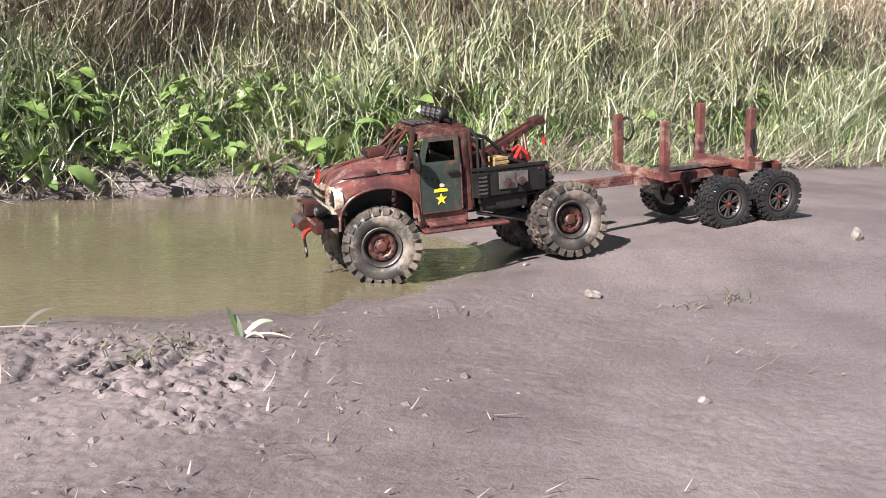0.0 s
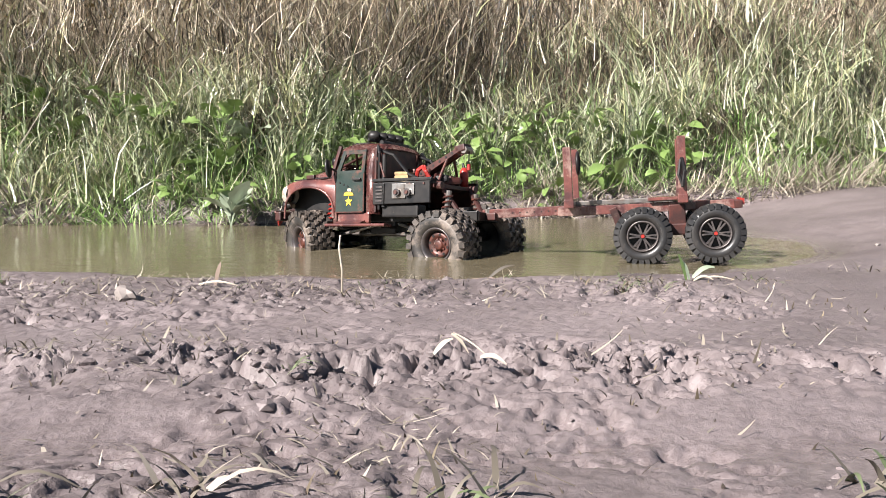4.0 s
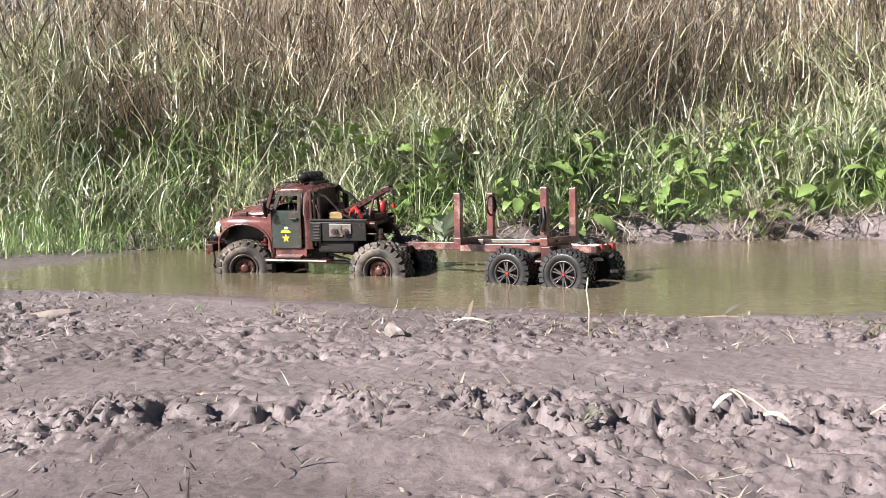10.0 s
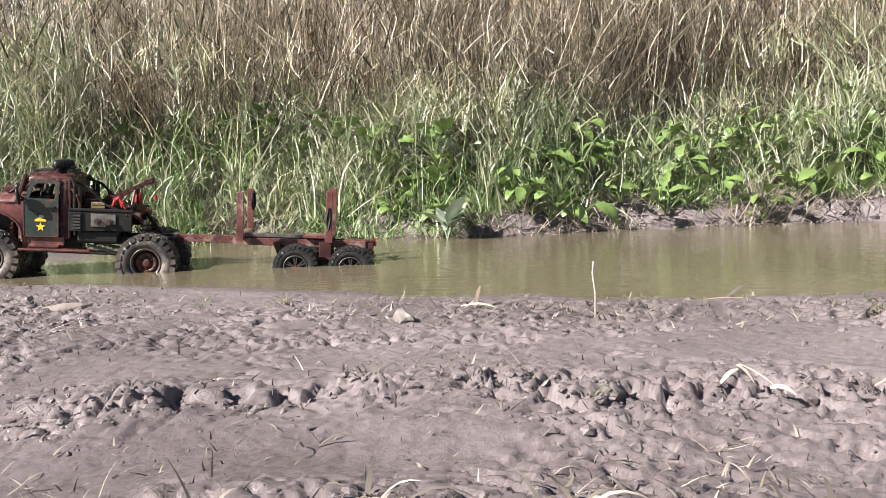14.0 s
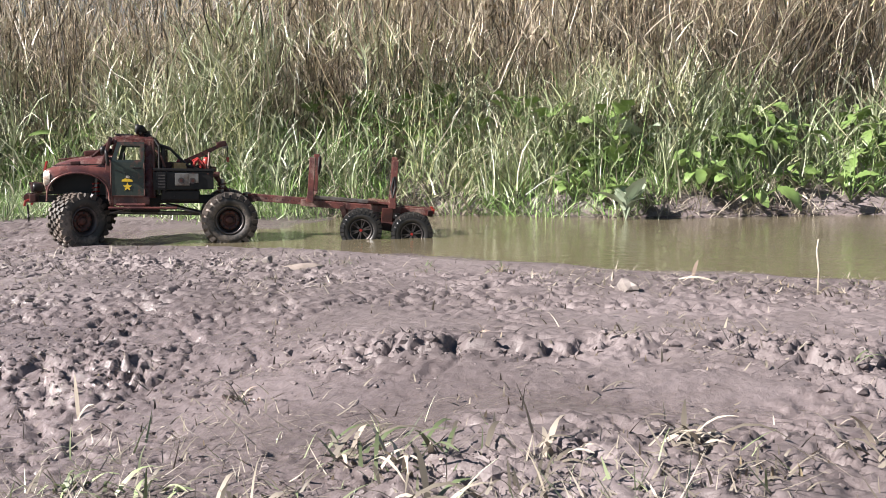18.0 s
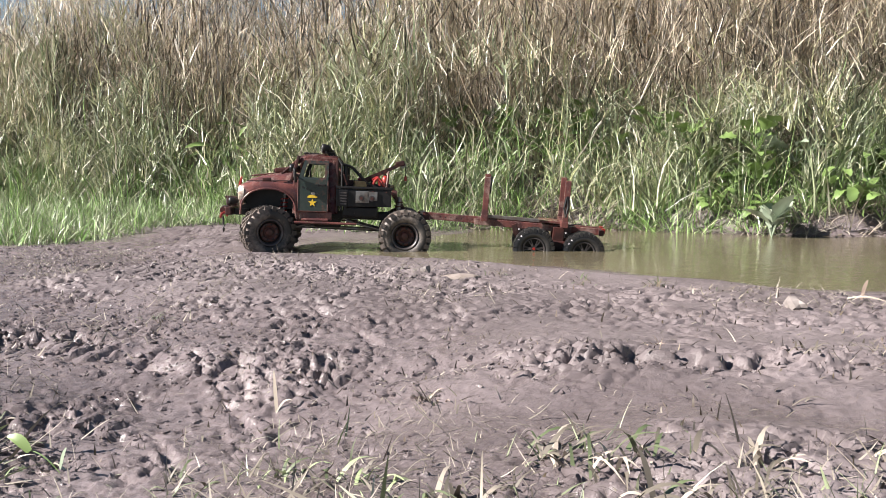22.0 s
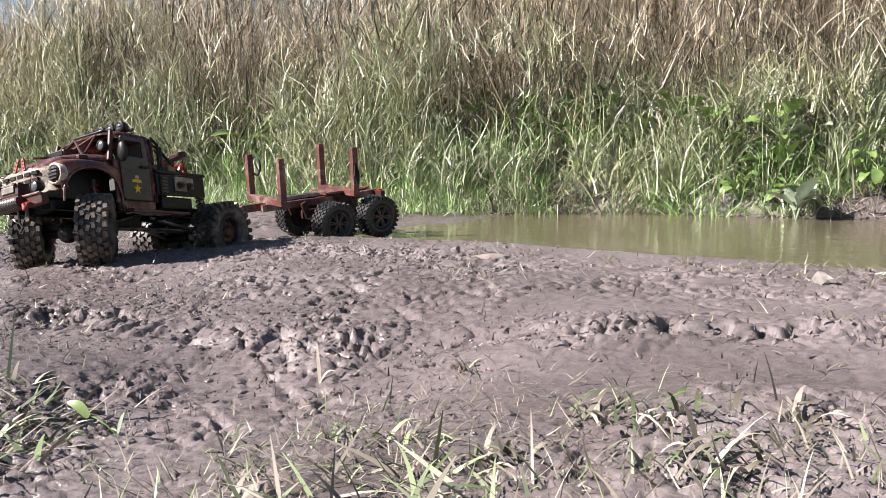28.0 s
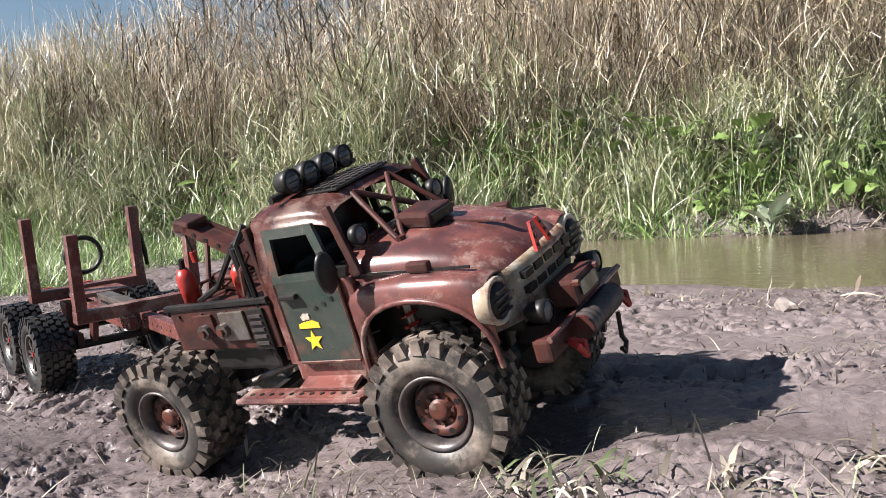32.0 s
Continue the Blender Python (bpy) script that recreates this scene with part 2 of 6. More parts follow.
def near_shore(x):
    return np.interp(x, [-2, -1.3, -0.75, -0.4, 0, 0.35, 0.65, 0.9, 1.1, 1.35], [0.58, 0.52, 0.50, 0.47, 0.42, 0.40, 0.42, 0.49, 0.62, 0.9])


def far_shore(x):
    return np.interp(x, [-4, -1.5, -1.1, -0.7, -0.3, 0, 0.3, 0.7, 1.0, 1.4, 2.0, 4], [1.25, 1.42, 1.6, 1.70, 1.68, 1.74, 1.88, 2.0, 2.08, 2.05, 2.2, 2.9])


def cells(x, y, s, seed=0):
    """Scattered lumps: distance to the nearest of jittered points, and that point's own random number."""
    x, y = x * s, y * s
    i, j = np.floor(x).astype(int), np.floor(y).astype(int)
    best, own = np.full(x.shape, 9.0), np.zeros(x.shape)
    for di in (-1, 0, 1):
        for dj in (-1, 0, 1):
            a, b = (i + di + seed) % 256, (j + dj + 3 * seed) % 256
            d = np.hypot(x - i - di - 0.15 - 0.7 * LAT[a, b], (y - j - dj - 0.15 - 0.7 * LAT[b, a]) * 1.15)
            near = d < best
            best, own = np.where(near, d, best), np.where(near, LAT[(a + 91) % 256, (b + 57) % 256], own)
    return best, own


def height(x, y):
    """The ground's height: mud flat, puddle bed, far bank."""
    x, y = np.asarray(x, float), np.asarray(y, float)
    wob = 0.13 * (vnoise(x, y, 2.3) - 0.5) + 0.07 * (vnoise(x, y, 6) - 0.5) + 0.03 * (vnoise(x, y, 14) - 0.5)
    rx, ry, qx, qy = 0.8 * x - 0.6 * y, 0.6 * x + 0.8 * y, 0.42 * x + 0.91 * y, -0.91 * x + 0.42 * y
    yf = far_shore(x) + wob
    inside = np.minimum(np.minimum(y - near_shore(x) + wob, yf - y), np.minimum((x + 1.2) * 0.5, (1.32 - x) * 0.5 + 0.16 * (vnoise(x, y, 3.1) - 0.5)) + wob)
    z = np.where(inside > 0, -(0.035 + 0.033 * smooth(1.0, 0.2, x)) * smooth(0, 0.22, inside), 0.018 * smooth(0, -0.16, inside))
    # trampled foreground sinks a little to the west, the eastern shore rises
    z = z - 0.042 * smooth(-0.15, -0.5, x) * smooth(-0.2, -0.55, y) - 0.028 * smooth(-1.35, -1.6, x) * smooth(0.95, 0.7, y) * smooth(-0.5, -0.1, y)
    z = z + 0.088 * smooth(1.12, 2.0, x) * smooth(0.35, 0.85, y)
    z = z + 0.04 * np.exp(-((x + 1.67) / 0.17) ** 2 - ((y - 0.54) / 0.13) ** 2) * (0.6 + 0.8 * vnoise(x, y, 9))
    z = z - 0.03 * np.exp(-((x + 1.3) / 0.14) ** 2 - ((y - 0.55) / 0.1) ** 2)
    z = z - 0.038 * smooth(0.05, -0.2, x) * smooth(-0.5, -0.75, y) * smooth(-0.9, -0.6, x)
    # bank behind the puddle
    back = y - yf
    lip = 0.045 + 0.03 * vnoise(x, y, 6)
    z = z + np.where(back > 0, lip * smooth(0, 0.09, back) * (0.35 + 0.65 * smooth(2.2, 1.2, x) * smooth(-1.6, -1.0, x)) + 0.14 * smooth(0.05, 0.9, back), 0)
    # clods: coarse where tyres have churned, fine elsewhere, none on the slick shore
    open_mud = np.where(inside > 0, 0.15, 1.0)
    slick = smooth(0.75, 1.05, x) * smooth(-0.75, -0.3, y) + smooth(0.2, 0.02, -inside) * 0.9
    near = smooth(-2.7, -2.2, x) * smooth(1.85, 1.5, x) * smooth(-1.5, -1.2, y)
    calm = np.clip(1 - slick, 0.12, 1) * open_mud * near
    ridge = np.exp(-((y + 0.42 - 0.03 * np.sin(3 * x) - 0.16 * x * (x < 0)) / 0.075) ** 2) * smooth(1.25, 0.95, x)
    ridge2 = np.exp(-((y - 0.02 + 0.1 * x) / 0.13) ** 2) * 0.3 + np.exp(-((y + 0.86) / 0.12) ** 2) * 0.45
    west = smooth(-0.25, -0.9, x) * smooth(0.45, 0.2, y)
    rut = np.exp(-((y + 0.60 - 0.1 * x * (x < 0)) / 0.07) ** 2) * smooth(1.4, 0.9, x)
    warp = 0.035 * (vnoise(x, y, 11) - 0.5) + 0.016 * (vnoise(x, y, 27) - 0.5)
    b1 = np.abs(vnoise(rx + warp, ry + 0.5 * warp, 15) - 0.5) * 2
    patch = smooth(0.4, 0.62, 0.6 * vnoise(x, y + 2, 5) + 0.4 * vnoise(x + 7, y, 14))
    # sharp holes and slots of three sizes, and crumbs between them
    pits = 0.9 * smooth(0.71, 0.75, vnoise(rx * 0.7 + warp, ry * 1.3, 44)) + 0.85 * smooth(0.71, 0.755, vnoise(qx + 8 + warp, qy * 1.5 + warp, 66)) + 0.7 * smooth(0.7, 0.76, vnoise(rx + 5, ry + warp, 98))
    clods = smooth(0.6, 0.67, vnoise(qx + 21 + warp, qy, 46)) + 0.7 * smooth(0.62, 0.7, vnoise(rx + 31, ry + warp, 80))
    cracks = 1 - smooth(0.02, 0.16, b1)
    churn = np.clip(ridge + ridge2 + 0.3 * west, 0, 1.15)
    fine = 0.5 * (vnoise(rx, ry, 60) - 0.5) + 0.5 * (vnoise(qx, qy, 110) - 0.5) + 0.5 * (vnoise(rx, qy, 190) - 0.5)
    z = z + calm * (0.007 * (vnoise(x, y, 4.5) - 0.5) + (0.45 + 0.7 * churn) * 0.0045 * fine + ridge * 0.006 * (vnoise(rx + warp, ry, 21) - 0.4) + (0.3 + 0.5 * churn) * patch * 0.003 * clods - ridge * 0.009 * cracks - (0.36 + 0.4 * churn) * (0.15 + 0.95 * patch) * 0.0145 * pits)
    # torn lumps that stand proud and holes with sharp rims, of three sizes
    torn = 0.011 * (vnoise(x, y, 95) - 0.5) + 0.006 * (vnoise(qx, qy, 170) - 0.5)
    for size, seed, tall, share, how in ((30, 5, 0.0045, 0.55, ridge + 0.2 * west), (58, 17, 0.0055, 0.7, 0.2 + 0.4 * churn), (105, 41, 0.0048, 0.62, 0.35 + 0.6 * churn)):
        gap, own = cells(x + warp + torn, y + 0.6 * warp - torn, size, seed)
        dome = smooth(0.56, 0.26, gap)
        z = z + calm * how * (0.25 + 0.75 * patch) * tall * dome * np.where(own > share, 0.35 + (own - share) / (1 - share), np.where(own < 0.16, -1.0, 0))
    z = z - 0.012 * rut * calm
    crest = y + 0.425 - 0.03 * np.sin(3 * x) - 0.16 * x * (x < 0) + 0.05 * (vnoise(x, y, 7) - 0.5)
    notch = smooth(0.1, 0.24, np.abs((x * 24 + 2.5 * vnoise(x, y, 8) + 14 * warp) % 1 - 0.5)) * smooth(0.3, 0.55, vnoise(x + 3, 0.3 * y, 9))
    z = z + calm * smooth(1.25, 0.95, x) * (0.008 * smooth(-0.04, 0.0, crest) * smooth(0.2, 0.0, crest) - 0.0125 * (1 - notch) * np.exp(-((crest + 0.008) / 0.026) ** 2) * smooth(0.3, 0.5, vnoise(x, y + 5, 8)))
    # dents left by tyre lugs
    lug = smooth(0.35, 0.75, np.sin(x * 118 + 4 * vnoise(x, y, 9)) * 0.5 + 0.5)
    strip = np.exp(-((y - 0.10 + 0.02 * x) / 0.06) ** 2) * smooth(0.15, 0.5, x) * smooth(1.05, 0.85, x)
    z = z - 0.006 * lug * strip * calm
    return z


def spaced(lo, hi, step, far, grow=1.28):
    mid = list(np.arange(lo, hi + step / 2, step))
    up, d = [hi], step
    while up[-1] < far:
        d *= grow
        up.append(up[-1] + d)
    down, d = [lo], step
    while down[-1] > -far:
        d *= grow
        down.append(down[-1] - d)
    return np.array(down[:0:-1] + mid + up[1:])


def sheet(name, xs, ys, zs, mat):
    nx, ny = len(xs), len(ys)
    gx, gy = np.meshgrid(xs, ys)
    co = np.stack([gx, gy, zs(gx, gy)], -1).reshape(-1, 3)
    i = np.arange(nx * ny).reshape(ny, nx)
    quads = np.stack([i[:-1, :-1], i[:-1, 1:], i[1:, 1:], i[1:, :-1]], -1).reshape(-1, 4)
    return mesh_of(name, co, quads, mat)


def mesh_of(name, co, faces, mat, soft=True):
    """A mesh object from arrays: points, and faces all of one size."""
    me = bpy.data.meshes.new(name)
    k = faces.shape[1]
    me.vertices.add(len(co))
    me.vertices.foreach_set("co", np.ascontiguousarray(co, np.float32).ravel())
    me.loops.add(faces.size)
    me.loops.foreach_set("vertex_index", np.ascontiguousarray(faces, np.int32).ravel())
    me.polygons.add(len(faces))
    me.polygons.foreach_set("loop_start", np.arange(0, faces.size, k, dtype=np.int32))
    me.polygons.foreach_set("use_smooth", np.full(len(faces), soft))
    me.materials.append(mat)
    me.update()
    me.validate()
    return new(name, me)


YS_NEAR, YS_FAR = spaced(-1.22, 0.5, 0.0036, 600, 1.12), spaced(-1.22, 2.2, 0.012, 600, 1.2)
ground = sheet("ground", spaced(-2.1, 1.45, 0.0038, 600, 1.12), np.concatenate([YS_NEAR[YS_NEAR <= 0.5], np.arange(0.512, 2.2, 0.012), YS_FAR[YS_FAR > 2.2]]), height, MUD)
tagged(ground, "grey-brown churned mud with clods and ruts", "ground", kind="structure")


def ripple(x, y):
    return 0.0006 * np.sin(31 * x + 9 * y + 3 * vnoise(x, y, 3)) * vnoise(x, y, 2.5)


water = sheet("water", np.arange(-1.3, 1.75, 0.03), np.arange(0.2, 2.4, 0.03), ripple, WATER)
tagged(water, "shallow olive-brown muddy puddle water", "water", kind="structure")


# ---- grass and plants ----
RNG = np.random.RandomState(11)


def blades(name, roots, length, width, lean, curl, mat, turn=None, seg=4, taper=0.15):
    """Many grass blades in one mesh: strips that rise, lean over and droop."""
    n = len(roots)
    if turn is None:     # tufts lean together, single blades stray
        turn = 4 * np.pi * vnoise(roots[:, 0] + 2, roots[:, 1], 5.5) + RNG.normal(0, 1.6, n)
    s = np.linspace(0, 1, seg + 1)
    ang = lean[:, None] + curl[:, None] * s[None] ** 1.5
    step = length[:, None] / seg
    out = np.concatenate([np.zeros((n, 1)), np.cumsum(np.sin(ang[:, :-1]) * step, 1)], 1)
    up = np.concatenate([np.zeros((n, 1)), np.cumsum(np.cos(ang[:, :-1]) * step, 1)], 1)
    w = width[:, None] * (1 - (1 - taper) * s[None] ** 1.6) * 0.5
    dx, dy = np.cos(turn)[:, None], np.sin(turn)[:, None]
    face = RNG.rand(n)[:, None] * np.pi
    ax, ay = np.cos(face), np.sin(face)
    mid = np.stack([roots[:, 0:1] + dx * out, roots[:, 1:2] + dy * out, roots[:, 2:3] + up], -1)
    side = np.stack([ax * w, ay * w, 0 * w], -1)
    co = np.stack([mid - side, mid + side], 2).reshape(-1, 3)
    base = (np.arange(n) * 2 * (seg + 1))[:, None, None]
    k = np.arange(seg)[None, :, None] * 2
    quads = (base + k + np.array([0, 1, 3, 2])[None, None]).reshape(-1, 4)
    return mesh_of(name, co, quads, mat)


def rooted(n, x0, x1, y_of, keep=None):
    x = RNG.uniform(x0, x1, n)
    y = y_of(x, RNG.rand(n))
    if keep is not None:
        k = keep(x, y) > RNG.rand(n)
        x, y = x[k], y[k]
    return np.stack([x, y, height(x, y) - 0.004], -1)


def leafy(x, y):
    """Where broad-leaved plants crowd out the grass."""
    a = np.exp(-((x - 0.5) / 0.5) ** 4) * smooth(2.55, 2.4, y)
    a = 0.72 * a
    b = np.exp(-((x + 1.25) / 0.4) ** 4) * smooth(2.15, 2.0, y) * 0.6
    c = np.exp(-((x + 2.62) / 0.22) ** 4) * smooth(2.0, 1.85, y) * 0.8
    return np.clip(a + b + c, 0, 1)


def gaps(x, y):
    """Clumps with dark hollows between them."""
    return 0.15 + 0.85 * smooth(0.30, 0.52, 0.6 * vnoise(x, 0.4 * y, 3.2) + 0.4 * vnoise(x + 3, y, 8))


def bundles(r):
    """Turn and lean that neighbours share, as in beaten-down sheaves."""
    i, j, k = np.floor(r[:, 0] * 8.5).astype(int), np.floor(r[:, 1] * 4).astype(int), np.floor(r[:, 2] * 8).astype(int)
    a, b = LAT[(7 * i + 31 * j + 3 * k) % 256, (i + 13 * j + 57 * k) % 256], LAT[(11 * i + 5 * j + 17 * k) % 256, (3 * i + 7 * j + 29 * k + 91) % 256]
    n = len(r)
    return 2 * np.pi * a + RNG.normal(0, 0.45, n), 0.1 + 1.7 * b ** 1.3 + RNG.normal(0, 0.25, n)


def stand(x):
    """How tall the dry stand grows along the bank."""
    return np.interp(x, [-7, -4.2, -3.2, -2.6, -0.5, 0.8, 1.6, 4], [0.92, 0.98, 1.04, 1.32, 1.48, 1.48, 1.4, 1.25])


def normal(n, m, s, lo, hi):
    return np.clip(RNG.normal(m, s, n), lo, hi)


def sideways(n):
    """Turns of stems laid over by wind along the bank."""
    return np.where(RNG.rand(n) < 0.5, 0, np.pi) + RNG.normal(0, 0.75, n)


def brown(x):
    """Share of dead brown stems along the bank."""
    return 0.12 + 0.4 * smooth(0.1, 0.5, x) * smooth(2.3, 1.6, x)


def behind(lo, hi, power=1.0):
    """Roots in a strip behind the far shore."""
    return lambda x, u: far_shore(x) + 0.085 * smooth(-0.28, -0.05, x) * smooth(1.9, 1.3, x) * (0.5 + vnoise(x, 0 * x, 5)) + lo + (hi - lo) * u ** power


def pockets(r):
    """Leaves hollows in the face of the stand, where the near-black shade blades behind show."""
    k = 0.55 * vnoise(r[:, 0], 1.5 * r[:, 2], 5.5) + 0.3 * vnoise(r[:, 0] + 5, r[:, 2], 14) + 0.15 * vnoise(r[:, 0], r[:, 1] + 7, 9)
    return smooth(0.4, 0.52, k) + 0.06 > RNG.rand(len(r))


def strewn(name, label, category, count, where, long, wide, lean, curl, mat, low=0.0, high=0.0, seg=3, keep=None, turn=None, x0=-5.8, x1=3.8, hollow=True):
    """Loose blades: low and high say between which heights in the stand they hang."""
    r = rooted(count, x0, x1, where, keep)
    n = len(r)
    if high:
        r[:, 2] += (low + (high - low) * RNG.rand(n)) * stand(r[:, 0]) * smooth(0.02, 0.42, r[:, 1] - far_shore(r[:, 0]))
        if hollow:
            r = r[pockets(r)]
            n = len(r)
    way = turn(r) if turn else sideways(n)
    tagged(blades(name, r, normal(n, long, 0.42 * long, 0.2 * long, 2.4 * long), normal(n, wide, 0.4 * wide, 0.4 * wide, 2.4 * wide), normal(n, *lean, -0.6, 2.5), normal(n, *curl, -1.8, 3.2), mat, way, seg=seg), label, category, kind="stuff")


def tussocks(name, label, mat, count, per, where, long, wide, spread, lift, lean, curl, keep=None, seg=4, x0=-5.8, x1=3.8):
    """Tussocks: blades that spring from one root and arch over to all sides."""
    c = rooted(count, x0, x1, where, keep)
    size = np.clip(RNG.normal(1, 0.3, len(c)), 0.4, 1.8)
    k = np.repeat(np.arange(len(c)), per)
    n = len(k)
    a, d = RNG.rand(n) * 2 * np.pi, np.abs(RNG.normal(0, spread, n)) * size[k]
    r = c[k] + np.stack([np.cos(a) * d, np.sin(a) * d, 0 * d], -1)
    r[:, 2] += lift * (0.35 + 1.1 * vnoise(c[k, 0] + 9, c[k, 1], 1.9)) * (np.repeat(RNG.rand(len(c)), per) * 0.7 + 0.3 * RNG.rand(n)) * smooth(0.02, 0.4, r[:, 1] - far_shore(r[:, 0]))
    tilt = np.repeat(RNG.rand(len(c)) * 2 * np.pi, per)
    if lift > 0.3:
        shown = pockets(r)
        r, k, a, tilt = r[shown], k[shown], a[shown], tilt[shown]
        n = len(k)
    turn = np.where(RNG.rand(n) < 0.4, tilt + RNG.normal(0, 0.5, n), np.where(RNG.rand(n) < 0.6, a + RNG.normal(0, 0.6, n), sideways(n)))
    tagged(blades(name, r, size[k] * normal(n, long, 0.35 * long, 0.25 * long, 2 * long), normal(n, wide, 0.35 * wide, 0.4 * wide, 2.2 * wide), normal(n, *lean, -0.3, 2.2), normal(n, *curl, -0.8, 3.4), mat, turn, seg=seg), label, "grass", kind="stuff")


open_grass = lambda x, y: 1 - 0.93 * leafy(x, y)
sheaf = lambda r: np.where(RNG.rand(len(r)) < 0.5, bundles(r)[0], sideways(len(r)))
# near-black dead blades that stand in for self-shade deep in the stand
strewn("shade_blades", "near-black blades standing in for shade deep in the stand", "dead grass", 24000, behind(0.3, 0.85), 0.14, 0.005, (0.7, 0.6), (0.4, 0.9), SHADE_AND_STEMS, 0.02, 0.8, 2, turn=sheaf, hollow=False)
# tall dry stems
r = rooted(25000, -6.6, 4.2, behind(0.5, 1.7, 1.3), gaps)
dark = RNG.rand(len(r)) < brown(r[:, 0])
for r, mat, label in ((r[~dark], DRY_GRASS, "tall dry straw-coloured grass stems on the bank"), (r[dark], BROWN_GRASS, "tall dead brown stems on the bank")):
    n = len(r)
    h = stand(r[:, 0]) * normal(n, 0.84, 0.2, 0.3, 1.15)
    tagged(blades("dry_stems", r, h, normal(n, 0.003, 0.0012, 0.0014, 0.007), np.abs(normal(n, 0.05, 0.36, -1.1, 1.1)), normal(n, 0.2, 0.75, -1.2, 2.2), mat, sideways(n), seg=4, taper=0.3), label, "dry grass", kind="stuff")
# the stand goes on behind, without gaps
r = rooted(9000, -8.0, 5.5, behind(1.3, 2.8))
n = len(r)
tagged(blades("far_stems", r, stand(r[:, 0]) * normal(n, 0.82, 0.14, 0.4, 1.0), normal(n, 0.011, 0.004, 0.004, 0.02), np.abs(normal(n, 0.05, 0.2, -0.6, 0.6)), normal(n, 0.15, 0.4, -0.8, 1.2), DRY_GRASS, sideways(n), seg=3, taper=0.4), "dry grass stand farther back on the bank", "dry grass", kind="stuff")
# broken straw that lies across the stems, upper half of the stand
for mat, share, label in ((DRY_GRASS, 62000, "matted broken straw across the upper stand"), (BROWN_GRASS, 7000, "broken dead brown stems across the stand")):
    strewn("matted_straw", label, "dry grass", share, behind(0.24, 0.9, 1.1), 0.12, 0.0031, (0.95, 0.7), (0.3, 1.0), mat, 0.36, 0.97, 3, lambda x, y: gaps(x, y) * (1 - 0.6 * leafy(x, y)), sheaf)
strewn("bent_straw", "bent and fallen bleached straw in the grass", "straw", 4200, behind(0.1, 0.8), 0.2, 0.0048, (1.0, 0.6), (0.5, 0.7), STRAW, 0.08, 0.75, 5, open_grass)
# seed heads of the tall grass
r0 = rooted(2600, -7, 3.5, lambda x, u: far_shore(x) + 0.5 + 1.7 * u, lambda x, y: 0.35 + 0.65 * smooth(-2.0, -3.0, x))
m = len(r0)
top = stand(r0[:, 0]) * normal(m, 0.9, 0.1, 0.6, 1.12)
rr = np.repeat(r0, 9, 0)
rr[:, 2] += np.repeat(top, 9) - RNG.rand(9 * m) * 0.15
rr[:, :2] += RNG.normal(0, 0.008, (9 * m, 2))
n = len(rr)
tagged(blades("seed_heads", rr, normal(n, 0.035, 0.015, 0.012, 0.07), normal(n, 0.005, 0.002, 0.002, 0.01), normal(n, 0.5, 0.4, 0, 1.5), normal(n, 0.5, 0.5, 0, 1.5), SEEDS, seg=2), "brown feathery seed heads on tall grass", "seed heads", kind="stuff")
# grey-green blades that arch and droop down the middle of the bank
tussocks("drooping_grass", "long grey-green grass drooping down the bank", DULL_GRASS, 1000, 30, behind(0.08, 0.5), 0.19, 0.005, 0.05, 0.62, (0.35, 0.4), (2.3, 0.8), open_grass, 5)
tussocks("meadow_grass", "yellow-green arching tussocks on the bank", MIXED_GRASS, 1300, 28, behind(0.1, 0.6), 0.15, 0.0042, 0.06, 0.72, (0.7, 0.5), (1.5, 0.9), open_grass)
# fresh green grass along the foot of the bank, in patches
fresh = lambda x, y: open_grass(x, y) * (0.25 + 0.75 * smooth(0.3, 0.55, vnoise(x, y, 1.7)))
tussocks("green_tussocks", "fresh green grass tussocks at the foot of the bank", GREEN_GRASS, 1650, 30, behind(0.01, 0.4), 0.105, 0.0038, 0.045, 0.24, (0.75, 0.6), (1.7, 0.9), fresh)
tussocks("bleached_tussocks", "bleached dead tussocks between the green ones", STRAW, 260, 24, behind(0.03, 0.6), 0.12, 0.0042, 0.05, 0.45, (0.9, 0.5), (1.2, 0.9), open_grass)
# loose blades that cross one another in every direction
strewn("crossing_grass", "pale bent blades crossing through the stand", "straw", 6500, behind(0.08, 0.8), 0.13, 0.004, (1.2, 0.6), (0.5, 0.8), STRAW, 0.05, 0.9, 3, open_grass)
strewn("crossing_grass", "yellow-green blades crossing through the stand", "grass", 11000, behind(0.06, 0.7), 0.12, 0.004, (1.1, 0.6), (0.6, 0.9), MIXED_GRASS, 0.03, 0.55, 3, open_grass)
strewn("crossing_grass", "green blades crossing low in the bank", "grass", 7000, behind(0.02, 0.45), 0.1, 0.0048, (1.0, 0.6), (0.8, 0.9), GREEN_GRASS, 0.02, 0.26, 3, open_grass)
# fringe over the muddy edge
strewn("green_fringe_grass", "fresh green grass overhanging the muddy edge", "grass", 9000, behind(-0.01, 0.16), 0.075, 0.003, (0.7, 0.5), (1.2, 0.8), GREEN_GRASS, 0, 0, 4, lambda x, y: (0.25 + 0.75 * smooth(0.35, 0.6, vnoise(x, y, 2.6))) * (1 - 0.6 * leafy(x, y)))
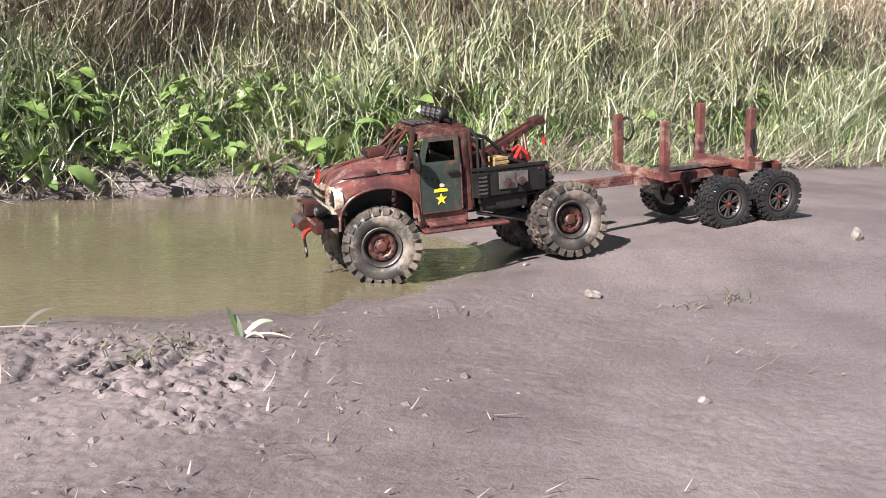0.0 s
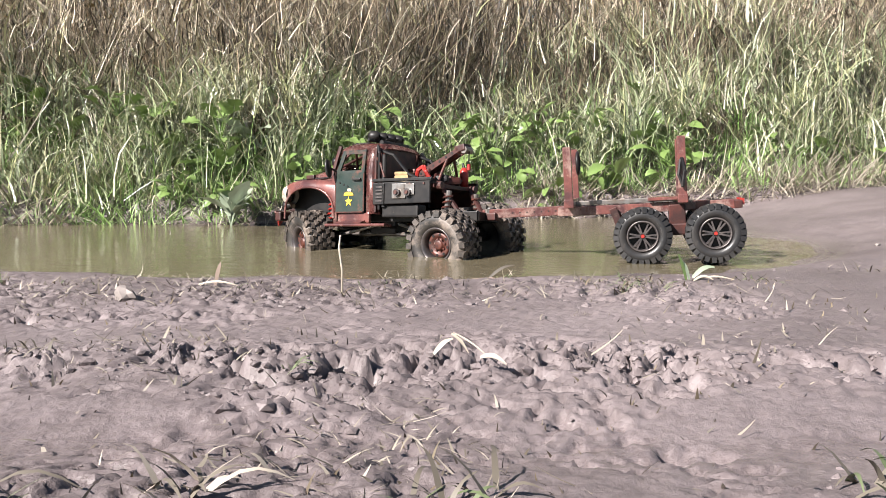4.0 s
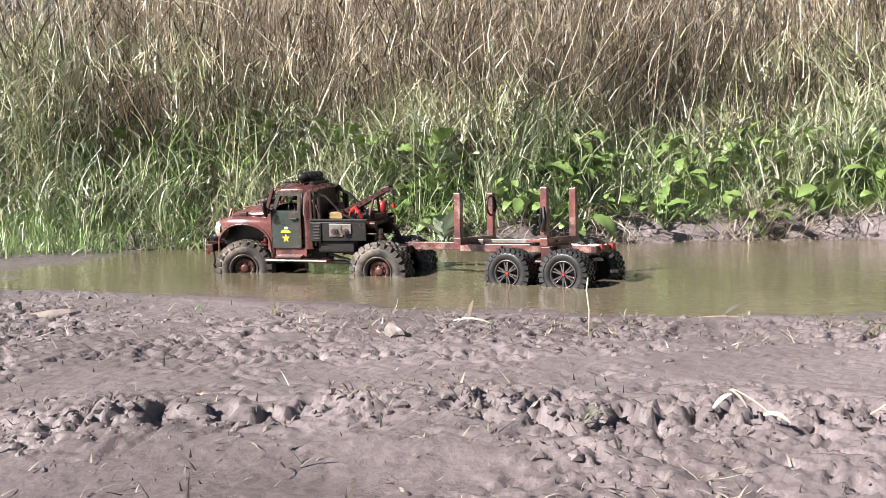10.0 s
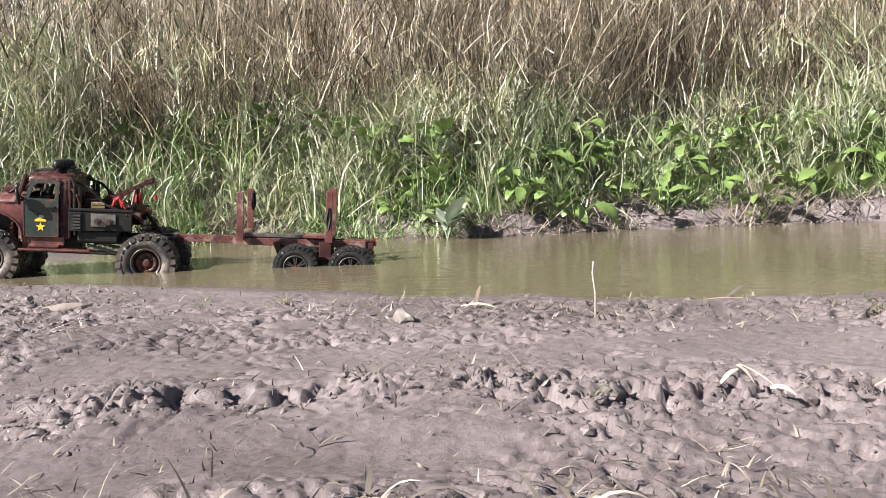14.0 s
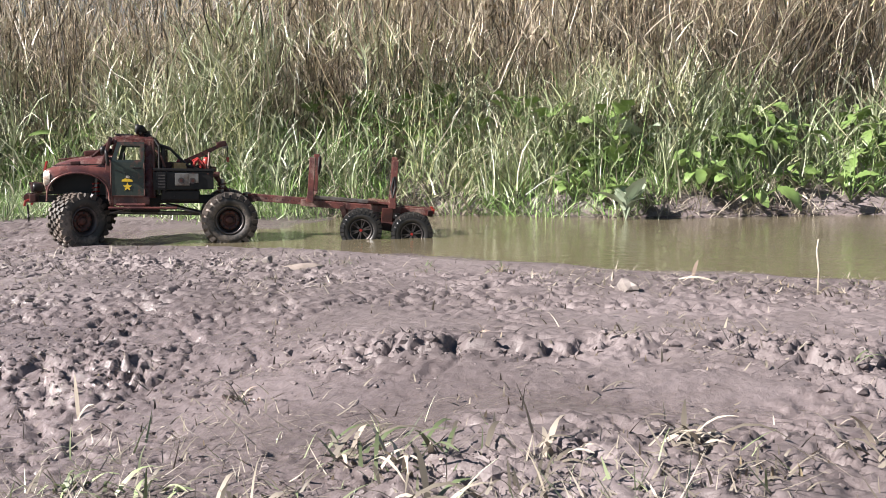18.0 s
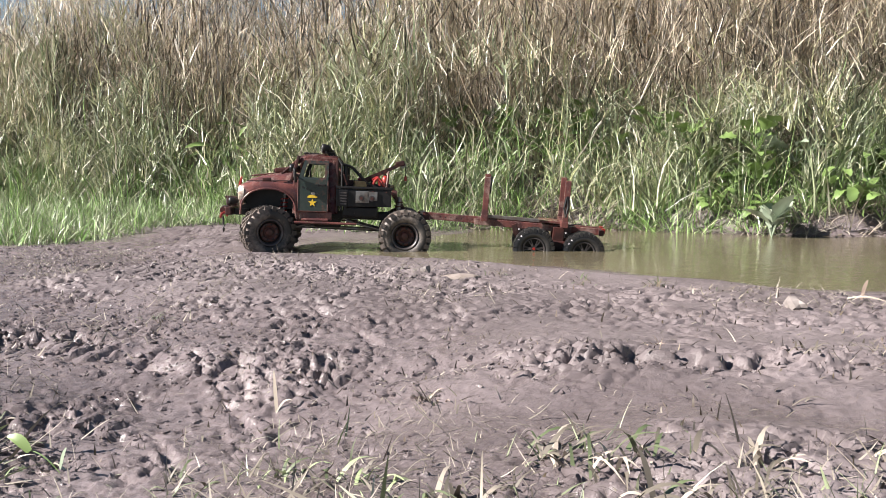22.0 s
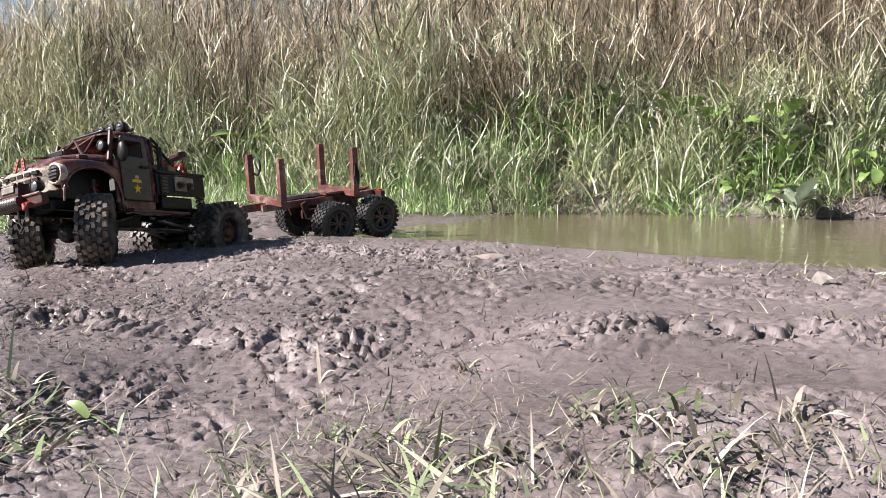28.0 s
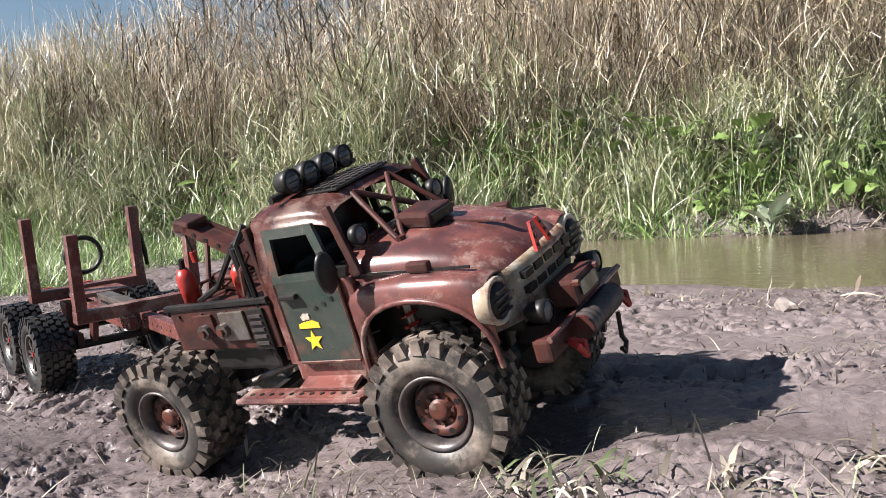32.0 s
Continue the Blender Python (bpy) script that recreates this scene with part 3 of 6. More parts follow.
# short grass in front on the western shore and trampled grass on the eastern one
r = rooted(60000, -4.6, -1.2, lambda x, u: 0.1 + 1.85 * u, lambda x, y: smooth(0.0, 0.2, y - np.interp(x, [-4.6, -2.7, -2.35, -2.1, -1.8, -1.5, -1.4, -1.2], [-0.3, 0.0, 0.3, 1.02, 1.04, 0.98, 1.2, 1.55]) + 0.25 * (vnoise(x, y, 4) - 0.5)))
for q, mat, label in ((r[::2], GREEN_GRASS, "short trampled grass on the western shore"), (r[1::2], DULL_GRASS, "short grey-green grass on the western shore")):
    n = len(q)
    tagged(blades("short_grass", q, normal(n, 0.075, 0.035, 0.02, 0.18), normal(n, 0.0034, 0.0012, 0.0016, 0.007), normal(n, 0.8, 0.55, -0.1, 1.8), normal(n, 1.3, 0.7, 0, 2.6), mat, seg=3), label, "grass", kind="stuff")
r = rooted(9000, 0.7, 4.2, lambda x, u: far_shore(x) - 0.05 + 0.5 * u, lambda x, y: smooth(0.3, 0.6, vnoise(x, y, 4)))
n = len(r)
tagged(blades("trampled_straw", r, normal(n, 0.14, 0.06, 0.04, 0.3), normal(n, 0.0042, 0.0013, 0.002, 0.007), normal(n, 1.1, 0.35, 0.3, 1.6), normal(n, 0.35, 0.3, -0.3, 1.0), STRAW, seg=3), "flattened pale straw on the eastern edge", "straw", kind="stuff")
# dry wisps and bits lying on the mud
r = rooted(34000, -2.4, 2.2, lambda x, u: -1.2 + 1.65 * u, lambda x, y: smooth(near_shore(x) - 0.14, near_shore(x) - 0.26, y) * (0.1 + 0.9 * smooth(0.45, 0.75, vnoise(x, y, 4.4))) * (0.14 + 0.86 * smooth(0.85, 0.4, x)))
n = len(r)
r[:, 2] += 0.0075
tagged(blades("mud_straw", r, normal(n, 0.013, 0.008, 0.004, 0.04), normal(n, 0.0018, 0.0008, 0.0007, 0.0045), normal(n, 1.2, 0.3, 0.3, 1.6), normal(n, 0.5, 0.6, -0.6, 1.4), DULL_STRAW, seg=4), "small bits of dry straw stuck in the mud", "straw", kind="stuff")


def foreground(x, y):
    k = smooth(-0.62, -0.86, y) * smooth(0.3, 0.7, vnoise(x, y, 4.2) + 0.25 * smooth(-0.8, -1.0, y))
    return k * smooth(1.3, 0.7, x)


r = rooted(26000, -1.9, 1.4, lambda x, u: -1.35 + 0.75 * u, foreground)
n = len(r)
tagged(blades("foreground_straw", r, normal(n, 0.026, 0.014, 0.008, 0.085), normal(n, 0.0017, 0.0008, 0.0007, 0.0045), normal(n, 1.25, 0.35, 0, 1.6), normal(n, 0.2, 0.5, -0.6, 1.2), DULL_STRAW, seg=4), "bleached straw tufts in front on the mud", "straw", kind="stuff")
r = rooted(7000, -1.9, 1.2, lambda x, u: -1.35 + 0.72 * u, lambda x, y: foreground(x, y) * smooth(0.45, 0.7, vnoise(x + 9, y, 5)))
n = len(r)
tagged(blades("foreground_grass", r, normal(n, 0.026, 0.012, 0.008, 0.06), normal(n, 0.0018, 0.0007, 0.0008, 0.004), normal(n, 1.05, 0.4, 0, 1.5), normal(n, 0.5, 0.5, -0.4, 1.4), DULL_GRASS, seg=4), "sparse green grass tufts in front on the mud", "grass", kind="stuff")

# flattened tussocks of wide bleached blades
r = rooted(7000, -1.5, 0.75, lambda x, u: -1.3 + 0.5 * u, lambda x, y: smooth(0.5, 0.66, vnoise(x + 4, y, 3.6)) * smooth(-0.78, -0.92, y))
n = len(r)
for mat, sl, label in ((DULL_STRAW, slice(0, None, 2), "wide bleached blades of a trodden tussock"), (DULL_GRASS, slice(1, None, 2), "wide dull green blades of a trodden tussock")):
    q = r[sl]
    m = len(q)
    tagged(blades("tussock_grass", q, normal(m, 0.045, 0.022, 0.012, 0.1), normal(m, 0.0048, 0.002, 0.0015, 0.01), normal(m, 1.2, 0.35, 0.0, 1.5), normal(m, 0.55, 0.4, -0.3, 1.2), mat, seg=5), label, "grass", kind="stuff")

# lumps of mud
ico = bmesh.new()
bmesh.ops.create_icosphere(ico, subdivisions=1, radius=1)
ICO_V = np.array([v.co[:] for v in ico.verts])
ICO_F = np.array([[v.index for v in f.verts] for f in ico.faces])
ico.free()


def lumps(name, roots, size, mat, flat=0.6):
    n = len(roots)
    v = ICO_V[None] * (1 + RNG.normal(0, 0.24, (n, len(ICO_V), 1))) * size[:, None, None] * np.array([1, 1, flat])
    a = RNG.rand(n) * 6.283
    c, s = np.cos(a)[:, None], np.sin(a)[:, None]
    v = np.stack([v[..., 0] * c - v[..., 1] * s, v[..., 0] * s + v[..., 1] * c, v[..., 2]], -1) + roots[:, None]
    f = ICO_F[None] + (np.arange(n) * len(ICO_V))[:, None, None]
    return mesh_of(name, v.reshape(-1, 3), f.reshape(-1, 3), mat, False)


def churned(x, y):
    k = np.exp(-((y + 0.42 - 0.16 * x * (x < 0)) / 0.09) ** 2) + 0.6 * np.exp(-((y + 0.86) / 0.14) ** 2) + 0.35 * np.exp(-((y - 0.05) / 0.16) ** 2) + 0.5 * smooth(-0.3, -0.9, x)
    return np.clip(k, 0.06, 1) * smooth(1.2, 0.85, x) * smooth(0.3, 0.5, vnoise(x, y, 5)) * smooth(near_shore(x) - 0.02, near_shore(x) - 0.16, y)


r = rooted(150000, -2.3, 1.5, lambda x, u: -1.2 + 1.75 * u, churned)
tagged(lumps("mud_clods", r + np.array([0, 0, 0.003]), np.clip(RNG.gamma(1.5, 0.0013, len(r)), 0.0009, 0.009), MUD), "small crumbly clods of grey-brown mud", "clods", kind="stuff")
r = rooted(1300, -2.1, 1.1, lambda x, u: -1.15 + 1.35 * u, lambda x, y: np.clip(np.exp(-((y + 0.42 - 0.16 * x * (x < 0)) / 0.07) ** 2) + 0.22 * smooth(-0.1, -0.8, x) + 0.05, 0, 1) * smooth(1.0, 0.75, x) * smooth(0.35, 0.6, vnoise(x, y, 7)))
tagged(lumps("ridge_clods", r + np.array([0, 0, 0.002]), np.clip(RNG.gamma(2.3, 0.0017, len(r)), 0.002, 0.007), MUD, 0.42), "larger broken clods along the churned ridge", "clods", kind="stuff")
r = rooted(3000, -2.0, 3.0, lambda x, u: far_shore(x) - 0.01 + 0.14 * u, lambda x, y: smooth(0.3, 0.55, vnoise(x, y, 6)))
tagged(lumps("bank_clods", r, np.clip(RNG.gamma(2.0, 0.0035, len(r)), 0.003, 0.02), MUD), "crumbling clods along the cut bank", "clods", kind="stuff")
# dark broken stubs that stick out of the mud
r = rooted(16000, -2.0, 1.5, lambda x, u: -0.86 + 1.31 * u, lambda x, y: (0.05 + 0.95 * smooth(0.45, 0.7, vnoise(x, y + 1, 6))) * smooth(near_shore(x) - 0.1, near_shore(x) - 0.2, y) * smooth(1.15, 0.8, x))
n = len(r)
tagged(blades("mud_stubs", r, normal(n, 0.009, 0.004, 0.003, 0.022), normal(n, 0.0024, 0.001, 0.0008, 0.005), normal(n, 0.7, 0.45, 0, 1.5), normal(n, 0.5, 0.6, -0.5, 1.5), SHADE_AND_STEMS, seg=3, taper=0.1), "dark broken plant stubs sticking out of the mud", "stubs", kind="stuff")
# dead stems and roots hanging over the cut bank
r = rooted(7000, -3.0, 3.4, lambda x, u: far_shore(x) + 0.0 + 0.2 * u, lambda x, y: 0.25 + 0.75 * smooth(0.35, 0.6, vnoise(x, y + 4, 5)))
n = len(r)
r[:, 2] += 0.01
tagged(blades("bank_litter", r, normal(n, 0.1, 0.05, 0.02, 0.24), normal(n, 0.0044, 0.0016, 0.002, 0.009), normal(n, 1.2, 0.4, 0.2, 1.9), normal(n, 0.6, 0.6, -0.4, 1.8), STRAW, RNG.normal(-1.57, 1.2, n), seg=4), "dead stems hanging over the cut bank", "straw", kind="stuff")


# ---- building blocks ----
SIZE = 1.1        # scale of the two model vehicles
CARRIERS = []

def part(name, bm, mat, parent, label=""):
    """One mesh object under a thing or a part."""
    me = bpy.data.meshes.new(name)
    bmesh.ops.recalc_face_normals(bm, faces=bm.faces)
    if parent in CARRIERS or parent.parent in CARRIERS:
        bm.transform(Matrix.Scale(SIZE, 4))
    bm.to_mesh(me)
    bm.free()
    me.materials.append(mat)
    ob = new(name, me)
    ob.parent = parent
    return tagged(ob, label)


def thing(name, label, category, group=""):
    return tagged(new(name), label, category, group)


def box(size, at=(0, 0, 0), rot=(0, 0, 0), bevel=0.0, bm=None):
    bm = bm or bmesh.new()
    m = pose(*at, *rot) @ Matrix.Diagonal((*size, 1))
    vs = bmesh.ops.create_cube(bm, size=1, matrix=m)["verts"]
    if bevel:
        es = {e for v in vs for e in v.link_edges}
        bmesh.ops.bevel(bm, geom=list(es), offset=bevel, segments=2, affect="EDGES", profile=0.6)
    return bm


def rod(a, b, r, r2=None, seg=10, bm=None):
    """A round bar from a to b."""
    bm = bm or bmesh.new()
    a, b = Vector(a), Vector(b)
    m = Matrix.Translation((a + b) / 2) @ (b - a).to_track_quat("Z", "Y").to_matrix().to_4x4()
    bmesh.ops.create_cone(bm, cap_ends=True, segments=seg, radius1=r, radius2=r if r2 is None else r2, depth=(b - a).length, matrix=m)
    return bm


def pipe(points, r, seg=8, bm=None):
    for a, b in zip(points, points[1:]):
        bm = rod(a, b, r, seg=seg, bm=bm)
    for p in points[1:-1]:
        bmesh.ops.create_uvsphere(bm, u_segments=8, v_segments=6, radius=r * 1.02, matrix=Matrix.Translation(p))
    return bm


def lathe(profile, seg=28, axis="Y", bm=None, at=(0, 0, 0)):
    """A turned body: profile of (radius, place along the axis)."""
    bm = bm or bmesh.new()
    rings = []
    for rad, h in profile:
        ring = []
        for k in range(seg):
            a = 2 * math.pi * k / seg
            p = (rad * math.cos(a), h, rad * math.sin(a)) if axis == "Y" else (rad * math.cos(a), rad * math.sin(a), h) if axis == "Z" else (h, rad * math.cos(a), rad * math.sin(a))
            ring.append(bm.verts.new(Vector(p) + Vector(at)))
        rings.append(ring)
    for p, q in zip(rings, rings[1:]):
        for k in range(seg):
            f = bm.faces.new((p[k], p[(k + 1) % seg], q[(k + 1) % seg], q[k]))
            f.smooth = True
    return bm


def loft(sections, close=True, bm=None):
    """A skin over cross sections with the same number of points."""
    bm = bm or bmesh.new()
    rings = [[bm.verts.new(p) for p in s] for s in sections]
    for p, q in zip(rings, rings[1:]):
        c = len(p)
        for k in range(c if close else c - 1):
            f = bm.faces.new((p[k], p[(k + 1) % c], q[(k + 1) % c], q[k]))
            f.smooth = True
    return bm


def plate(outline, thick, to_world, bm=None):
    """A flat plate with thickness from a 2D outline; to_world maps (u, v, depth) to a point."""
    bm = bm or bmesh.new()
    a = [bm.verts.new(to_world(u, v, 0)) for u, v in outline]
    b = [bm.verts.new(to_world(u, v, thick)) for u, v in outline]
    bm.faces.new(a)
    bm.faces.new(b[::-1])
    for k in range(len(a)):
        j = (k + 1) % len(a)
        bm.faces.new((a[k], b[k], b[j], a[j]))
    return bm


def star_outline(r, n=5):
    return [((r if k % 2 == 0 else r * 0.42) * math.sin(math.pi * k / n), (r if k % 2 == 0 else r * 0.42) * math.cos(math.pi * k / n)) for k in range(2 * n)]


def spring(a, b, r, wire, turns=7, bm=None):
    a, b = Vector(a), Vector(b)
    q = (b - a).to_track_quat("Z", "Y")
    pts = [a + q @ Vector((r * math.cos(2 * math.pi * turns * k / 56), r * math.sin(2 * math.pi * turns * k / 56), (b - a).length * k / 56)) for k in range(57)]
    for p, s in zip(pts, pts[1:]):
        bm = rod(p, s, wire, seg=5, bm=bm)
    return bm


# ---- wheels ----
R_TRUCK, R_TRAILER = 0.067, 0.052


def make_wheel(parent, radius, width, outer, rubber, rim_mat, style, lugs=22):
    """A wheel on the y axis; outer is +1 or -1, the side that shows its face."""
    w = width / 2
    r = radius * 0.925
    rim_r = radius * (0.5 if style == "steel" else 0.54)
    tyre = part("wheel", lathe([(rim_r, -w * 0.72), (rim_r * 1.06, -w * 0.88), (r * 0.72, -w * 1.02), (r * 0.9, -w * 0.98), (r * 0.98, -w * 0.82), (r, -w * 0.5), (r, w * 0.5), (r * 0.98, w * 0.82), (r * 0.9, w * 0.98), (r * 0.72, w * 1.02), (rim_r * 1.06, w * 0.88), (rim_r, w * 0.72), (rim_r * 0.98, 0), (rim_r, -w * 0.72)], 40), rubber, parent, "knobbly black rubber tyre caked in mud")
    bm = bmesh.new()
    rnd = random.Random(int(radius * 1e5))
    blocks = ((0.17, 0.0, 0.5, 14, 0.12), (0.54, 0.45, 0.0, -18, 0.12), (0.9, 0.3, 0.5, 6, 0.2))
    for k in range(lugs):
        for side in (-1, 1):
            for place, _, shift, tw, deep in blocks:
                a = 2 * math.pi * (k + shift + (0.25 if side > 0 else 0) + rnd.uniform(-0.06, 0.06)) / lugs
                long, wide = radius * rnd.uniform(0.155, 0.19), w * rnd.uniform(0.27, 0.33)
                m = Matrix.Rotation(-a, 4, "Y") @ pose(0, side * w * place, r + radius * (0.02 if place < 0.8 else -0.012), 0, 0, tw * side)
                vs = bmesh.ops.create_cube(bm, size=1, matrix=m @ Matrix.Diagonal((long, wide, radius * deep, 1)))["verts"]
                mid = sum((v.co for v in vs), Vector()) / 8
                for v in vs:
                    if math.hypot(v.co.x, v.co.z) > math.hypot(mid.x, mid.z):
                        v.co = v.co.lerp(mid, 0.14)
                    rad = math.hypot(v.co.x, v.co.z)
                    if rad > radius:
                        v.co.x, v.co.z = v.co.x * radius / rad, v.co.z * radius / rad
    part("tread", bm, TREAD if style == "steel" else rubber, tyre, "mud-caked tread blocks")
    o = outer
    if style == "steel":
        part("rim", lathe([(rim_r * 1.02, o * w * 0.74), (rim_r * 1.03, o * w * 0.9), (rim_r * 0.96, o * w * 0.92), (rim_r * 0.84, o * w * 0.7), (rim_r * 0.8, o * w * 0.3)], 32), ALLOY, tyre, "dark muddy wheel ring")
        part("hub_ring", lathe([(rim_r * 0.74, o * w * 0.28), (rim_r * 0.73, o * w * 0.5), (rim_r * 0.66, o * w * 0.58), (rim_r * 0.5, o * w * 0.56), (rim_r * 0.44, o * w * 0.44), (rim_r * 0.3, o * w * 0.42), (rim_r * 0.28, o * w * 0.62), (rim_r * 0.2, o * w * 0.66), (0.0005, o * w * 0.66)], 28), RIM, tyre, "rusty hub ring")
        for k in range(8):
            a = 2 * math.pi * k / 8
            c, d = math.cos(a), math.sin(a)
            part("wheel_nut", rod((rim_r * 0.37 * c, o * w * 0.4, rim_r * 0.37 * d), (rim_r * 0.37 * c, o * w * 0.56, rim_r * 0.37 * d), rim_r * 0.055, seg=6), RIM, tyre)
            c, d = math.cos(a + 0.39), math.sin(a + 0.39)
            part("rim_hole", rod((rim_r * 0.6 * c, o * w * 0.5, rim_r * 0.6 * d), (rim_r * 0.6 * c, o * w * 0.585, rim_r * 0.6 * d), rim_r * 0.085, seg=8), DARK, tyre)
        part("rim_well", lathe([(rim_r * 0.95, o * w * 0.34), (0.001, o * w * 0.24)], 24), DARK, tyre)
    else:
        part("rim", lathe([(rim_r * 1.02, o * w * 0.74), (rim_r * 1.0, o * w * 0.92), (rim_r * 0.9, o * w * 0.9), (rim_r * 0.84, o * w * 0.3)], 28), ALLOY, tyre, "dark alloy rim")
        bm = bmesh.new()
        for k in range(6):
            a = 2 * math.pi * k / 6
            for d in (-0.15, 0.15):
                m = Matrix.Rotation(-a - d, 4, "Y") @ pose(rim_r * 0.52, o * w * 0.68, 0) @ Matrix.Diagonal((rim_r * 0.74, w * 0.24, rim_r * 0.1, 1))
                bmesh.ops.create_cube(bm, size=1, matrix=m)
        part("spokes", bm, ALLOY, tyre)
        part("hub_cap", rod((0, o * w * 0.5, 0), (0, o * w * 0.86, 0), rim_r * 0.15, rim_r * 0.12, 8), RED, tyre, "red hub nut")
        part("rim_well", lathe([(rim_r * 0.86, o * w * 0.25), (0.001, o * w * 0.2)], 24), DARK, tyre)
    part("inner_disc", lathe([(rim_r * 1.0, -o * w * 0.6), (0.001, -o * w * 0.5)], 24), DARK, tyre)
    return tyre


# ---- model truck: x forward, y to its left, z up, origin under the rear axle ----
truck = thing("model_truck", "rusty red scale model off-road truck with green doors, muddy", "model truck")
WB = 0.345
TRACK = 0.087
CARRIERS.append(truck)
AXLES = []       # axle, its place along the truck


def build_truck():
    p = truck
    # chassis rails and crossmembers
    for s in (1, -1):
        part("chassis_rail", box((0.44, 0.012, 0.02), (0.175, s * 0.035, 0.112), bevel=0.002), DARK, p)
    for x in (-0.04, 0.08, 0.2, 0.38):
        part("crossmember", box((0.014, 0.07, 0.016), (x, 0, 0.112)), DARK, p)
    part("gearbox", box((0.07, 0.045, 0.04), (0.2, 0, 0.098), bevel=0.006), DARK, p)
    for x in (0.0, WB):
        axle = part("axle", pipe([(0, -0.075, 0), (0, 0.075, 0)], 0.009), DARK, p, "dark muddy axle that tilts with the ground")
        bm = bmesh.new()
        bmesh.ops.create_uvsphere(bm, u_segments=14, v_segments=10, radius=0.021, matrix=pose(0, 0.012, 0))
        part("differential", bm, DARK, axle)
        part("axle_link_plate", box((0.022, 0.06, 0.012), (0, -0.02, 0.012), bevel=0.002), DARK, axle)
        AXLES.append((axle, x * SIZE))
    for s in (1, -1):
        for x, x2 in ((0.02, 0.15), (WB - 0.02, 0.2)):
            part("suspension_link", rod((x, s * 0.05, 0.066), (x2, s * 0.03, 0.098), 0.0036), STEEL, p, "bright steel suspension link")
        for x in (0.022, WB - 0.03):
            part("damper", rod((x, s * 0.055, 0.078), (x - 0.008, s * 0.05, 0.162), 0.0055), STEEL, p)
            part("coil_spring", spring((x, s * 0.055, 0.085), (x - 0.007, s * 0.051, 0.155), 0.0088, 0.0018), RED if x > 0.1 else RIM, p, "red coil spring" if x > 0.1 else "rusty coil spring")
    part("driveshaft", rod((0.02, 0.008, 0.075), (WB - 0.02, 0.008, 0.08), 0.005), STEEL, p)

    # bonnet: a long dome with a rounded nose
    def bonnet(x, half, low, top):
        ring = []
        for k in range(15):
            a = math.pi * k / 14
            c, d = math.cos(a), math.sin(a)
            ring.append((x, half * math.copysign(abs(c) ** 0.62, c), low + (top - low) * d ** 0.55 if d > 1e-6 else low))
        return ring
    b = loft([bonnet(0.272, 0.078, 0.176, 0.217), bonnet(0.30, 0.076, 0.176, 0.217), bonnet(0.335, 0.072, 0.175, 0.214), bonnet(0.37, 0.067, 0.174, 0.207), bonnet(0.395, 0.062, 0.172, 0.199), bonnet(0.412, 0.056, 0.17, 0.188), bonnet(0.421, 0.048, 0.168, 0.177)], close=False)
    part("bonnet", b, RUST, p, "glossy rust-red domed bonnet")
    part("bonnet_ridge", box((0.11, 0.006, 0.004), (0.345, 0, 0.2125), (0, 7.5, 0), 0.0015), RUST, p)
    part("bonnet_scoop", box((0.036, 0.042, 0.014), (0.322, -0.004, 0.222), (0, 5, 0), 0.004), RUST_DARK, p)
    part("scoop_mouth", box((0.003, 0.034, 0.008), (0.3405, -0.004, 0.2205), (0, 5, 0)), DARK, p)
    arch = []
    for k in range(17):
        a = math.pi * k / 16
        arch.append((WB + 0.069 * math.cos(a), 0.108 + 0.066 * math.sin(a) ** 0.7))

    def wing_top(x):
        return float(np.interp(x, [0.268, 0.30, 0.34, 0.38, 0.405, 0.42, 0.43], [0.186, 0.1895, 0.192, 0.1905, 0.187, 0.1805, 0.171]))

    def wing_side(x):
        return float(np.interp(x, [0.268, 0.30, 0.34, 0.385, 0.41, 0.43], [0.087, 0.092, 0.0955, 0.0945, 0.0905, 0.081]))

    def wing_low(x):
        d = (x - WB) / 0.069
        return 0.108 + 0.066 * max(0.0, 1 - d * d) ** 0.35 if abs(d) < 1 else (0.092 if x < WB else 0.128)
    for s in (1, -1):
        part("bonnet_seam", box((0.125, 0.002, 0.0022), (0.338, s * 0.0762, 0.1935), (0, 2, 0.6 * -s)), DARK, p)
        part("bonnet_latch", box((0.022, 0.008, 0.009), (0.352, s * 0.0765, 0.1965), (0, 2, 0), 0.002), RUST_DARK, p)
        # rounded front wing with its wheel arch
        rows = []
        for x in list(np.linspace(0.268, 0.2755, 3)) + list(np.linspace(0.2765, 0.4135, 24)) + list(np.linspace(0.4142, 0.4165, 3)):
            t, y, low = wing_top(x), wing_side(x), wing_low(x)
            rows.append([(x, s * 0.05, t - 0.006), (x, s * (y - 0.02), t), (x, s * (y - 0.009), t - 0.0012), (x, s * (y - 0.003), t - 0.0055), (x, s * y, t - 0.013), (x, s * (y + 0.0005), (t - 0.013) * 0.5 + low * 0.5), (x, s * (y + 0.0015), low)])
        bm = loft(rows, close=False)
        bmesh.ops.recalc_face_normals(bm, faces=bm.faces)
        bmesh.ops.solidify(bm, geom=bm.faces[:], thickness=0.002)
        part("wing", bm, RUST, p, "rounded rust-red front wing")
        rows = []
        for k, (x, z) in enumerate(arch):
            a = math.pi * k / 16
            rows.append([(x + 0.0026 * math.cos(a) * math.cos(q), s * (wing_side(x) + 0.0012 + 0.0026 * math.sin(q)), z + 0.0026 * math.sin(a) * math.cos(q)) for q in [2 * math.pi * j / 7 for j in range(7)]])
        part("arch_lip", loft(rows), RUST, p)
        part("inner_wing", box((0.15, 0.004, 0.055), (WB, s * 0.05, 0.15)), DARK, p)

